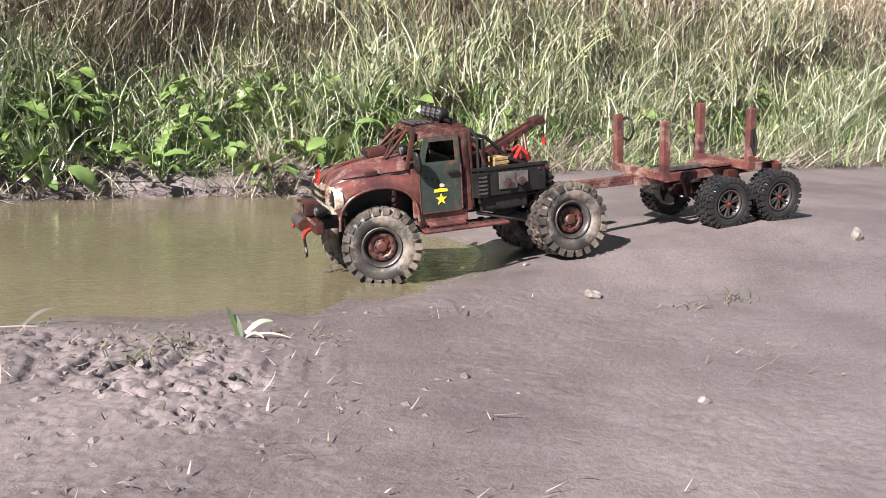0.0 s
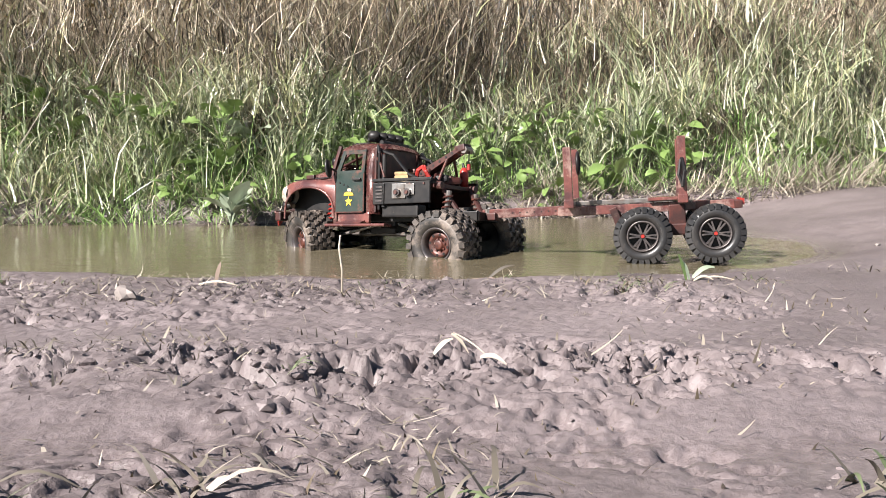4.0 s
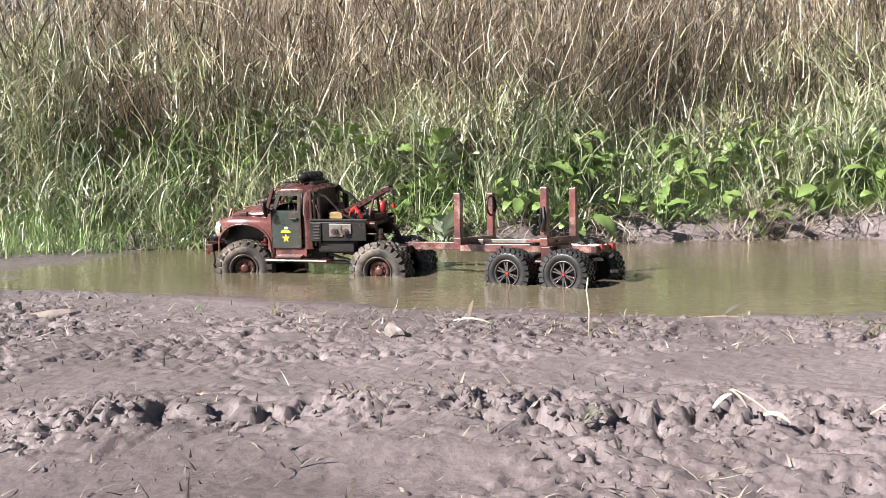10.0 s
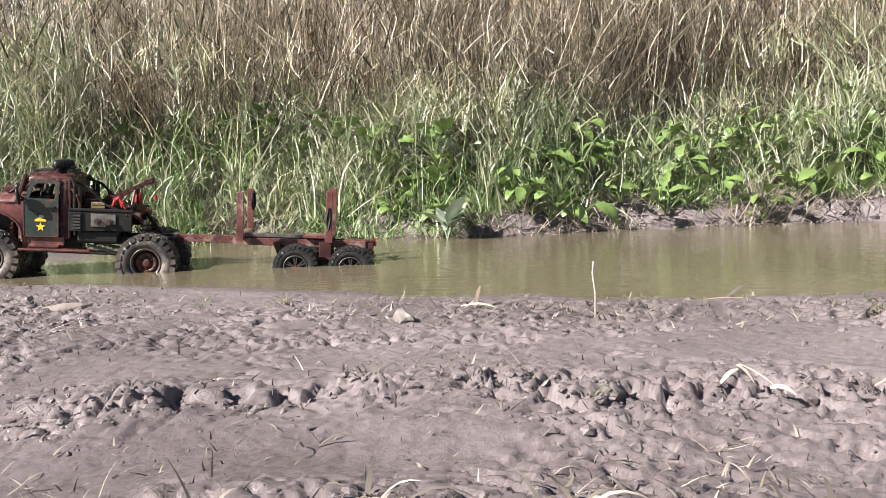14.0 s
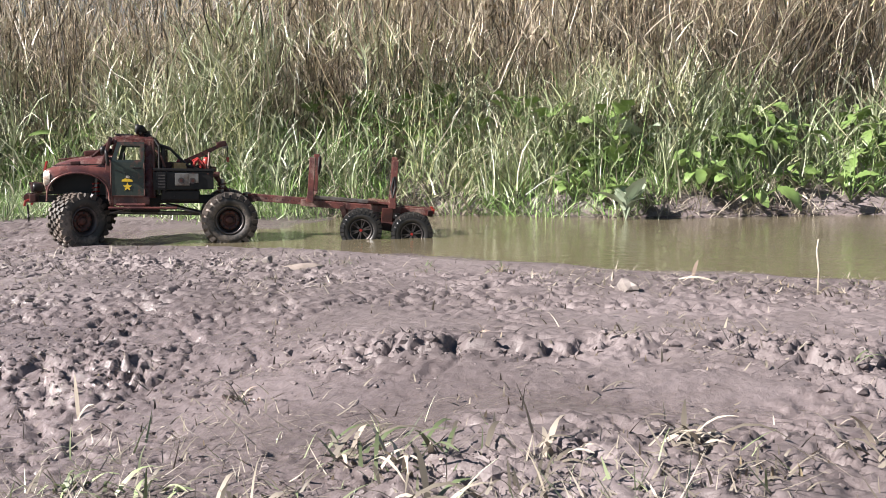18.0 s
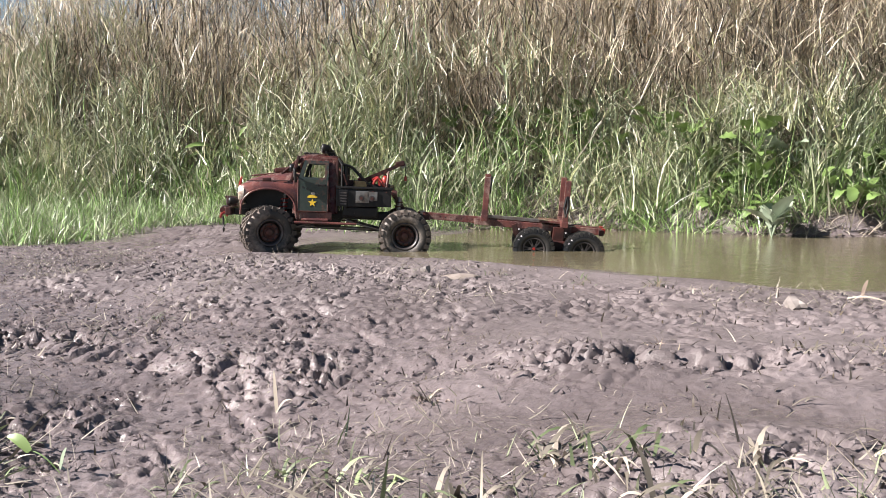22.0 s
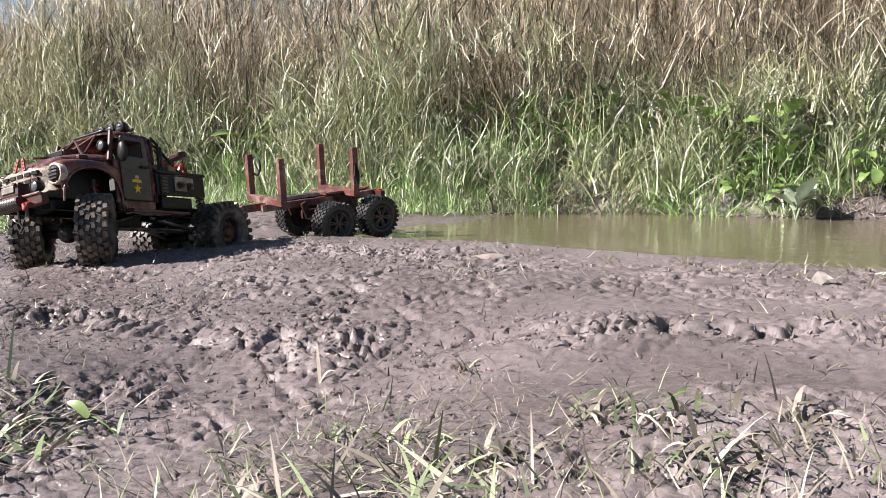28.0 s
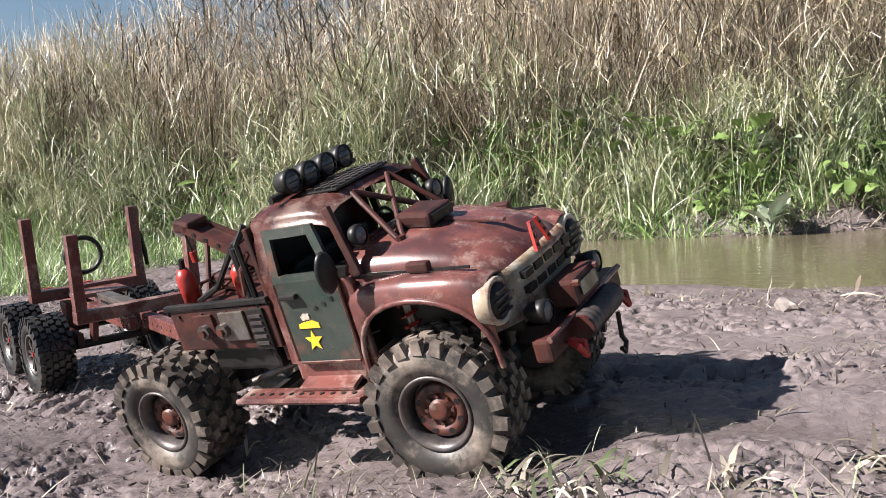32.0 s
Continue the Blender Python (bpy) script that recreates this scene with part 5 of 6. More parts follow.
def build_trailer():
    p = trailer
    part("drawbar", box((0.19, 0.016, 0.018), (-0.085, 0, -0.002), bevel=0.0015), RUST, p, "long rusty box-section drawbar")
    for k in range(7):
        for s in (1, -1):
            part("drawbar_hole", rod((-0.05 - k * 0.014, s * 0.0078, -0.002), (-0.05 - k * 0.014, s * 0.0084, -0.002), 0.0016, seg=6), DARK, p)
    part("coupling", rod((0.0, 0, -0.012), (0.0, 0, 0.008), 0.009, seg=14), STEEL, p)
    for s in (1, -1):
        part("frame_beam", box((0.33, 0.012, 0.017), (-0.305, s * 0.02, -0.004), bevel=0.0015), RUST, p)
    for x, top in ((-0.166, 0.116), (-0.37, 0.124)):
        part("bunk", box((0.018, 0.166, 0.016), (x, 0, 0.012), bevel=0.0015), RUST, p, "rusty cross bunk")
        for s in (1, -1):
            part("stake", box((0.015, 0.014, top - 0.004), (x, s * 0.0755, (top + 0.004) / 2), bevel=0.0012), RUST, p, "upright rusty square stake")
    part("deck_plate", box((0.075, 0.075, 0.006), (-0.345, 0, 0.012), bevel=0.001), RUST, p)
    part("slide_bar", box((0.2, 0.02, 0.008), (-0.27, 0, 0.01), bevel=0.001), STEEL, p, "worn steel slide bar")
    for x in (-0.297, -0.423):
        part("axle", rod((x, -0.09, -0.052), (x, 0.09, -0.052), 0.006), DARK, p)
    for s in (1, -1):
        part("bogie_arm", box((0.15, 0.01, 0.022), (-0.36, s * 0.045, -0.045), bevel=0.003), RUST_DARK, p)
        part("bogie_hanger", box((0.03, 0.014, 0.045), (-0.36, s * 0.036, -0.022), bevel=0.002), RUST_DARK, p)
        part("axle_bracket", box((0.014, 0.008, 0.04), (-0.25, s * 0.036, -0.02), (0, 20, 0), 0.001), RUST_DARK, p)
        part("tail_lamp", box((0.008, 0.014, 0.012), (-0.475, s * 0.03, 0.0)), RED, p)
    part("chain", pipe([(-0.37, 0.083, 0.085), (-0.374, 0.088, 0.06), (-0.37, 0.09, 0.035), (-0.364, 0.087, 0.055), (-0.368, 0.084, 0.082)], 0.003, 6), DARK, p, "dark chain hung on a stake")
    part("rope_coil", lathe([(0.022, 0.0), (0.025, 0.003), (0.022, 0.006), (0.019, 0.003), (0.022, 0.0)], 20, "X", at=(-0.178, -0.06, 0.088)), DARK, p)
    part("rear_beam", box((0.012, 0.11, 0.014), (-0.468, 0, -0.004), bevel=0.001), RUST_DARK, p)


build_trailer()
for x in (-0.297, -0.423):
    for s in (1, -1):
        w = make_wheel(trailer, R_TRAILER, 0.045, s, RUBBER_CLEAN, ALLOY, "alloy", 26)
        WHEELS.append((w, trailer, (x * SIZE, s * 0.088 * SIZE, -0.052 * SIZE), False, R_TRAILER * SIZE))


# ---- plants on the bank ----
def leaf_mesh(name, length, width, mat, bend=0.6, fold=0.25, lobes=0, seg=7):
    """A pointed leaf along +x with a folded midrib; it droops towards its tip."""
    rows, across = [], (-1, -0.55, 0, 0.55, 1)
    for k in range(seg + 1):
        s = k / seg
        w = width * 0.5 * (math.sin(math.pi * min(1, s * 0.92 + 0.06)) ** 0.7) * (1 + ((0.28 if lobes == 3 else 0.13) * math.cos(s * math.pi * 2 * lobes) if lobes else 0))
        a = bend * s
        x, z = length * (math.sin(a) / bend if bend else s), -length * (1 - math.cos(a)) / bend if bend else 0
        rows.append([(x, w * u, z + abs(u) * w * fold + 0.06 * w * math.sin(9 * s + 3 * u)) for u in across])
    bm = loft(rows, close=False)
    me = bpy.data.meshes.new(name)
    bm.to_mesh(me)
    bm.free()
    me.materials.append(mat)
    return me


def rosette(name, label, category, at, meshes, count, reach, stalk_mat, group="", up=(25, 75), tilt=(5, 60), rnd=None):
    """A leafy plant: leaves on short stalks round one root, each a part."""
    rnd = rnd or random.Random(int(abs(at[0]) * 977 + abs(at[1]) * 311))
    root = thing(name, label, category, group)
    root.matrix_basis = pose(at[0], at[1], float(height(at[0], at[1])) + at[2])
    for k in range(count):
        turn, lift = 360 * k / count + rnd.uniform(-30, 30), rnd.uniform(*up)
        stalk = reach * rnd.uniform(0.3, 1.0)
        tip = Vector((stalk * math.cos(radians(lift)) * math.cos(radians(turn)), stalk * math.cos(radians(lift)) * math.sin(radians(turn)), stalk * math.sin(radians(lift))))
        part("stalk", rod((0, 0, -0.01), tip, 0.0025, 0.0015, 5), stalk_mat, root)
        ob = new("leaf", rnd.choice(meshes))
        ob.parent = root
        k2 = rnd.uniform(0.5, 1.15)
        ob.matrix_basis = Matrix.Translation(tip) @ pose(0, 0, 0, rnd.uniform(-35, 35), -rnd.uniform(*tilt), turn + rnd.uniform(-25, 25)) @ Matrix.Scale(k2, 4)
    return root


DOCK_LEAVES = [leaf_mesh("dock_leaf", 0.12, 0.066, DOCK, 0.7, 0.3, 4, 12), leaf_mesh("dock_leaf", 0.1, 0.056, DOCK, 0.3, 0.2, 4, 12)]
BROAD = [leaf_mesh("broad_leaf", 0.105, 0.05, LEAF, 1.1, 0.3, 5, 15), leaf_mesh("broad_leaf", 0.08, 0.042, LEAF, 0.6, 0.35, 4, 13), leaf_mesh("broad_leaf", 0.065, 0.04, LEAF, 1.3, 0.2, 4, 12)]
LONG = [leaf_mesh("long_leaf", 0.2, 0.04, LEAF, 0.9, 0.3, seg=9), leaf_mesh("long_leaf", 0.16, 0.034, LEAF, 1.3, 0.2, seg=9)]
LOBED = [leaf_mesh("lobed_leaf", 0.075, 0.055, LEAF, 0.7, 0.2, 3, 12), leaf_mesh("lobed_leaf", 0.06, 0.05, LEAF, 0.4, 0.25, 3, 12)]
REDDISH = [leaf_mesh("red_leaf", 0.06, 0.03, AUTUMN, 0.7, 0.3), leaf_mesh("red_leaf", 0.05, 0.028, AUTUMN, 1.1, 0.2)]

rosette("dock_plant", "grey-green dock plant at the edge of the puddle", "plant", (-0.25, 1.60, 0.05), DOCK_LEAVES, 11, 0.05, DOCK, up=(55, 88), tilt=(40, 88))
rosette("dock_plant", "large grey-green dock leaves above the bank", "plant", (-0.22, 1.93, 0.16), [DOCK_LEAVES[0]], 6, 0.12, DOCK, up=(20, 60))
SPOT = random.Random(23)
for k in range(52):
    x = SPOT.uniform(-0.5, 1.3) if k < 44 else SPOT.uniform(1.3, 3.0)
    deep = SPOT.uniform(0, 0.36)
    y, z = float(far_shore(x)) + 0.02 + deep, 0.02 + SPOT.uniform(0.2, 0.75) * deep
    rosette("burdock", "bright green broad-leaved burdock on the bank", "plant", (x, y, z), BROAD, 7 + k % 5, 0.1, LEAF, "burdocks on the bank", up=(20, 80), tilt=(-25, 60))
for x, y, z in ((-2.62, 1.72, 0.16), (-2.75, 1.8, 0.14), (-2.5, 1.85, 0.2)):
    rosette("sorrel", "yellow-green long-leaved sorrel in the grass", "plant", (x, y, z), LONG, 7, 0.09, LEAF, "sorrels", up=(50, 85))
WEEDS = [(-2.3 + 2.0 * ((k * 0.618) % 1), 1.86 + 0.3 * ((k * 0.381) % 1), 0.04 + 0.24 * ((k * 0.27) % 1)) for k in range(26)]
for k, (x, y, z) in enumerate(((-1.22, 1.98, 0.18), (-1.35, 2.0, 0.28), (-1.05, 1.98, 0.12), (-0.92, 1.98, 0.08), (-1.5, 1.95, 0.2), (-0.8, 2.05, 0.2), (-1.1, 2.05, 0.3), (-1.75, 1.9, 0.16), *WEEDS)):
    rosette("cinquefoil", "lobed green weed among the grass", "plant", (x, y, z), LOBED, 9, 0.1, LEAF, "lobed weeds", up=(15, 80))
for x, y, z in ((-0.85, 2.25, 0.55), (-1.15, 2.2, 0.5), (-0.95, 2.3, 0.62)):
    rosette("reddening_weed", "weed with reddened autumn leaves", "plant", (x, y, z), REDDISH, 6, 0.06, AUTUMN, "reddening weeds", up=(10, 70))


# ---- lying and growing on the mud ----
def stone(name, label, at, size, mat, seed, group=""):
    rnd = random.Random(seed)
    bm = bmesh.new()
    bmesh.ops.create_icosphere(bm, subdivisions=2, radius=1)
    off = Vector((rnd.uniform(0, 50), rnd.uniform(0, 50), seed))
    for v in bm.verts:
        v.co *= 1 + 0.55 * noise.noise(v.co * 0.9 + off) + 0.15 * noise.noise(v.co * 3 + off)
        v.co = Vector((v.co.x * size[0], v.co.y * size[1], max(v.co.z, -0.4) * size[2]))
    me = bpy.data.meshes.new(name)
    bm.to_mesh(me)
    bm.free()
    me.materials.append(mat)
    ob = tagged(new(name, me), label, "stone", group)
    ob.matrix_basis = pose(at[0], at[1], float(height(at[0], at[1])) + size[2] * 0.25, 0, 0, rnd.uniform(0, 360))
    return ob


stone("stone", "pale angular stone stuck in the mud", (0.003, 0.0), (0.026, 0.013, 0.013), PALE, 3, "stones")
stone("stone", "small pale stone on the slick mud", (1.374, 0.453), (0.017, 0.012, 0.01), PALE, 5, "stones")
stone("stone", "small pale stone on the slick mud", (1.334, -0.079), (0.008, 0.007, 0.006), PALE, 6, "stones")
stone("stone", "small pale stone on the slick mud", (2.016, 0.707), (0.017, 0.012, 0.017), PALE, 8, "stones")
stone("stone", "small pale stone on the slick mud", (1.32, 0.70), (0.008, 0.006, 0.005), PALE, 9, "stones")
stone("stone", "flat pale chip of dried clay", (-0.646, 0.118), (0.05, 0.03, 0.009), DRIED, 12, "stones")
stone("stone", "small pale stone beside the clay chip", (-0.73, 0.13), (0.012, 0.009, 0.011), PALE, 14, "stones")
stone("stone", "pinkish clay lump among the straw in front", (-0.30, -1.03), (0.014, 0.011, 0.009), DRIED, 15, "stones")


def grown(name, label, category, pieces, mats):
    """A small plant or scrap: strips along curves, each a part. pieces: name, points, width, material."""
    root = thing(name, label, category)
    x, y = pieces[0][1][0][:2]
    root.matrix_basis = pose(x, y, float(height(x, y)))
    for pname, pts, width, mat, lab in pieces:
        rows = []
        for k, p in enumerate(pts):
            s = k / (len(pts) - 1)
            w = 0.5 * width * (0.25 + 0.75 * math.sin(math.pi * min(1, 0.15 + 0.85 * s))) * 0.5
            q = Vector(pts[min(k + 1, len(pts) - 1)]) - Vector(pts[max(k - 1, 0)])
            side = q.cross(Vector((0.15, -0.75, 0.65))).normalized() * w
            c = Vector(p) - Vector((x, y, 0))
            lift = Vector((0, 0, w * 0.35))
            rows.append([c - side + lift, c, c + side + lift])
        part(pname, loft(rows, close=False), mat, root, lab)
    return root


def arc(a, b, h, n=7):
    a, b = Vector(a), Vector(b)
    return [tuple(a.lerp(b, k / (n - 1)) + Vector((0, 0, h * math.sin(math.pi * k / (n - 1))))) for k in range(n)]


# dry upright stalk by the water
stalk = thing("dry_stalk", "thin pale dry stalk standing in the mud", "stalk")
stalk.matrix_basis = pose(0.285, 0.07, float(height(0.285, 0.07)))
part("stem", pipe([(0, 0, -0.01), (0.001, 0, 0.04), (-0.003, 0, 0.072), (-0.001, 0.002, 0.09)], 0.0015, 6), STRAW, stalk)
part("stalk_foot", pipe([(0, 0, 0.002), (0.03, 0.01, 0.008), (0.06, -0.004, 0.003)], 0.0018, 6), STRAW, stalk)
# curled dead leaf with its stem
grown("dead_leaf", "curled bleached dead leaf lying on the mud", "leaf", [
    ("blade", arc((0.428, -0.388, 0.0), (0.446, -0.384, 0.014), 0.003), 0.009, BLEACHED, ""), ("fold", arc((0.444, -0.382, 0.018), (0.460, -0.39, 0.002), 0.003), 0.007, BLEACHED, ""),
    ("stem", arc((0.446, -0.386, 0.02), (0.478, -0.43, 0.006), 0.002), 0.004, BLEACHED, ""), ("tip", arc((0.47, -0.428, 0.006), (0.492, -0.442, 0.003), 0.004), 0.010, BLEACHED, "")], None)
# young plant on the rim of the puddle
grown("young_plant", "young plant with one grey-green leaf at the rim", "plant", [
    ("leaf", arc((0.815, 0.210, 0.004), (0.850, 0.215, 0.020), 0.006), 0.015, DOCK, ""), ("leaf", arc((0.810, 0.210, 0.0), (0.799, 0.212, 0.03), 0.004), 0.012, DOCK, ""),
    ("dry_leaf", arc((0.815, 0.205, 0.0), (0.840, 0.185, 0.004), 0.006), 0.01, STRAW, ""), ("dry_leaf", arc((0.815, 0.205, 0.0), (0.875, 0.190, 0.003), 0.006), 0.007, STRAW, ""), ("leaf", arc((0.805, 0.210, 0.0), (0.790, 0.205, 0.042), 0.004), 0.012, GREEN_GRASS, "")], None)
grown("bent_twig", "dark bent twig on the rim of the puddle", "twig", [
    ("leaf", arc((0.50, 0.33, 0.0), (0.545, 0.335, 0.024), 0.006), 0.011, SHADE_AND_STEMS, ""), ("stem", arc((0.45, 0.30, 0.002), (0.56, 0.30, 0.003), 0.004), 0.004, SEEDS, "")], None)
grown("bent_twig", "small upright brown leaf in the mud", "twig", [("leaf", arc((0.091, 0.125, 0.0), (0.10, 0.125, 0.034), 0.004), 0.012, SEEDS, ""), ("stem", arc((0.07, 0.11, 0.003), (0.13, 0.10, 0.003), 0.005), 0.008, STRAW, "")], None)
grown("white_shoot", "upright pale curled shoot in the mud", "shoot", [("blade", arc((-0.528, -0.635, -0.005), (-0.535, -0.63, 0.05), 0.0), 0.010, BLEACHED, ""), ("blade", arc((-0.525, -0.64, 0.0), (-0.505, -0.635, 0.018), 0.006), 0.006, STRAW, "")], None)
grown("seedling", "small seedling with two round green leaves", "seedling", [
    ("stem", arc((-0.60, -0.90, 0.0), (-0.64, -0.91, 0.022), 0.006), 0.003, GREEN_GRASS, ""), ("leaf", arc((-0.632, -0.91, 0.02), (-0.658, -0.915, 0.034), 0.004), 0.022, LEAF, ""), ("leaf", arc((-0.60, -0.90, 0.004), (-0.583, -0.905, 0.03), 0.002), 0.014, DOCK, "")], None)


def tuft(name, label, category, at, count, reach, height_, width, mat, seed, lean=(30, 92)):
    """A tuft of single blades, each a part."""
    rnd = random.Random(seed)
    root = thing(name, label, category, "tufts on the mud")
    root.matrix_basis = pose(at[0], at[1], float(height(at[0], at[1])))
    for k in range(count):
        a, l = rnd.uniform(0, 6.283), rnd.uniform(*lean) ** 1.0
        ln = height_ * rnd.uniform(0.2, 0.8)
        base = Vector((rnd.gauss(0, reach * 0.3), rnd.gauss(0, reach * 0.3), -0.003))
        tip = base + Vector((math.sin(radians(l)) * math.cos(a), math.sin(radians(l)) * math.sin(a), math.cos(radians(l)))) * ln
        tip.z = max(tip.z, 0.003)
        rows = []
        for j in range(6):
            s = j / 5
            c = base.lerp(tip, s) + Vector((0, 0, 0.22 * ln * math.sin(math.pi * s) * math.sin(radians(l))))
            w = 0.42 * width * rnd.uniform(0.6, 1.2) * (1 - 0.85 * s ** 2) * 0.5
            side = Vector((-math.sin(a), math.cos(a), 0.3)) * w
            rows.append([c - side, c + side])
        part("blade", loft(rows, close=False), rnd.choice(mat), root)


TUFTS = ((1.62, 0.42, 26, 0.05, 0.07, 0.005, (DULL_STRAW, DULL_STRAW, DULL_GRASS), 1), (1.52, 0.39, 14, 0.04, 0.05, 0.005, (DULL_STRAW,), 2), (1.15, 0.33, 10, 0.05, 0.05, 0.006, (DULL_STRAW,), 3),
         (0.53, 0.31, 14, 0.05, 0.04, 0.004, (DULL_STRAW, DULL_GRASS), 4), (0.13, 0.11, 14, 0.05, 0.035, 0.004, (DULL_STRAW, DULL_GRASS), 5), (0.24, 0.13, 14, 0.05, 0.035, 0.004, (DULL_STRAW, DULL_GRASS), 6),
         (0.33, -0.06, 12, 0.04, 0.035, 0.004, (DULL_STRAW,), 7), (-0.19, 0.12, 12, 0.04, 0.03, 0.004, (DULL_STRAW,), 8), (-0.20, 0.10, 10, 0.04, 0.04, 0.005, (DULL_STRAW, SEEDS), 9),
         (-0.33, -0.60, 16, 0.03, 0.045, 0.005, (DULL_GRASS, DULL_STRAW), 10), (-0.12, -0.86, 30, 0.05, 0.07, 0.006, (DULL_STRAW, DULL_GRASS, DULL_STRAW, DULL_STRAW), 11), (0.07, -0.88, 16, 0.04, 0.07, 0.006, (DULL_STRAW,), 12),
         (-0.05, -0.94, 26, 0.06, 0.065, 0.006, (DULL_STRAW, DULL_STRAW, DULL_GRASS), 13), (0.22, -0.80, 22, 0.06, 0.06, 0.005, (DULL_STRAW,), 14), (0.40, -0.82, 20, 0.06, 0.055, 0.005, (DULL_STRAW,), 15),
         (0.60, -0.78, 20, 0.06, 0.05, 0.005, (DULL_STRAW, DULL_GRASS), 16), (-0.38, -0.95, 30, 0.06, 0.045, 0.005, (DULL_GRASS, DULL_STRAW, DULL_STRAW, DULL_GRASS), 17), (-0.55, -0.98, 20, 0.06, 0.05, 0.005, (DULL_STRAW, DULL_GRASS), 18),
         (-0.95, -0.42, 20, 0.06, 0.04, 0.004, (DULL_STRAW, DULL_GRASS), 19), (-1.10, -0.02, 26, 0.08, 0.045, 0.004, (DULL_STRAW,), 20), (-0.80, 0.16, 14, 0.05, 0.05, 0.004, (DULL_GRASS, DULL_STRAW), 21),
         (-1.02, 0.52, 12, 0.04, 0.05, 0.004, (DULL_GRASS,), 22), (-0.86, 0.55, 12, 0.05, 0.055, 0.004, (DULL_GRASS, DULL_STRAW), 23), (-0.62, -0.05, 10, 0.04, 0.03, 0.004, (DULL_STRAW, DULL_GRASS), 24),
         (0.05, -0.40, 12, 0.04, 0.035, 0.006, (DULL_STRAW,), 25), (0.30, -0.43, 6, 0.02, 0.05, 0.004, (DULL_GRASS,), 26), (-0.12, -0.40, 12, 0.03, 0.03, 0.006, (DULL_STRAW, SEEDS), 27),
         (0.66, 0.24, 10, 0.05, 0.04, 0.004, (DULL_STRAW,), 28), (0.72, 0.27, 8, 0.03, 0.04, 0.004, (DULL_GRASS, DULL_STRAW), 29), (0.06, -0.56, 5, 0.02, 0.06, 0.005, (DULL_STRAW,), 30))
WIDE = ((-0.12, -0.77, 30, 0.05, 0.1, 0.01, (BLEACHED, DULL_GRASS, DULL_STRAW, DULL_GRASS), 51), (-0.04, -0.83, 34, 0.07, 0.12, 0.0095, (BLEACHED, DULL_STRAW, DULL_GRASS), 52), (0.06, -0.80, 20, 0.05, 0.1, 0.012, (DULL_STRAW, BLEACHED), 53),
        (0.16, -0.74, 18, 0.06, 0.1, 0.011, (DULL_STRAW, BLEACHED), 54), (0.3, -0.72, 16, 0.06, 0.09, 0.011, (BLEACHED, DULL_STRAW), 55), (-0.26, -0.86, 26, 0.06, 0.08, 0.009, (DULL_GRASS, GREEN_GRASS, DULL_STRAW), 56),
        (-0.36, -0.84, 26, 0.05, 0.07, 0.008, (GREEN_GRASS, DULL_GRASS, DULL_STRAW), 57), (-0.46, -0.88, 22, 0.06, 0.07, 0.008, (DULL_GRASS, DULL_STRAW), 58), (-0.16, -0.92, 26, 0.06, 0.1, 0.012, (DULL_STRAW, DULL_GRASS, BLEACHED), 59), (0.03, -0.95, 26, 0.07, 0.1, 0.012, (DULL_STRAW, DULL_GRASS, BLEACHED), 60),
        (0.45, -0.74, 16, 0.06, 0.09, 0.01, (DULL_STRAW, DULL_GRASS), 61), (0.7, -0.7, 14, 0.06, 0.08, 0.01, (DULL_STRAW, DULL_GRASS), 62), (-0.33, -0.60, 20, 0.03, 0.06, 0.007, (DULL_GRASS, SEEDS, DULL_STRAW), 63))
# broken straw washed up along the rim of the puddle; dark blades stand in for its shadows
RIM_SPOTS = random.Random(77)
DEBRIS = tuple((RIM_SPOTS.uniform(-0.75, 1.0), 0.0, RIM_SPOTS.randint(12, 20), 0.06, RIM_SPOTS.uniform(0.035, 0.055), 0.005, (DULL_STRAW, SHADE_AND_STEMS, DULL_STRAW, DULL_GRASS), 100 + k) for k in range(18))
DEBRIS = tuple((d[0], float(near_shore(d[0])) - 0.24 - 0.1 * ((d[7] * 0.37) % 1), *d[2:]) for d in DEBRIS)
for x, y, count, reach, tall, wide, mats, seed in TUFTS + WIDE + DEBRIS:
    tuft("grass_tuft", "small tuft of bleached straw and grass in the mud" if DULL_GRASS not in mats else "small tuft of green and dry grass in the mud", "grass tuft", (x, y), count, reach, tall * (0.7 if y < -0.75 else 0.9), wide, mats, seed, (50, 97))


# ---- what moves ----
def ride(x, y, z, yaw, pitch, roll):
    """A vehicle's pose: heading from +x, nose up, left side up, in degrees."""
    return Matrix.Translation((x, y, z)) @ pose(0, 0, 0, 0, 0, yaw) @ pose(0, 0, 0, 0, -pitch, 0) @ pose(0, 0, 0, roll, 0, 0)


def glide(rows, t):
    """Values of keyed rows at the times t, on a smooth curve."""
    a = np.array(rows, float)
    k, v = a[:, 0], a[:, 1:]
    g = np.gradient(v, k, axis=0)
    i = np.clip(np.searchsorted(k, t, side="right") - 1, 0, len(k) - 2)
    h = (k[i + 1] - k[i])[:, None]
    u = ((t - k[i]) / (k[i + 1] - k[i]))[:, None]
    return v[i] * (1 + 2 * u) * (1 - u) ** 2 + g[i] * h * u * (1 - u) ** 2 + v[i + 1] * u * u * (3 - 2 * u) + g[i + 1] * h * u * u * (u - 1)


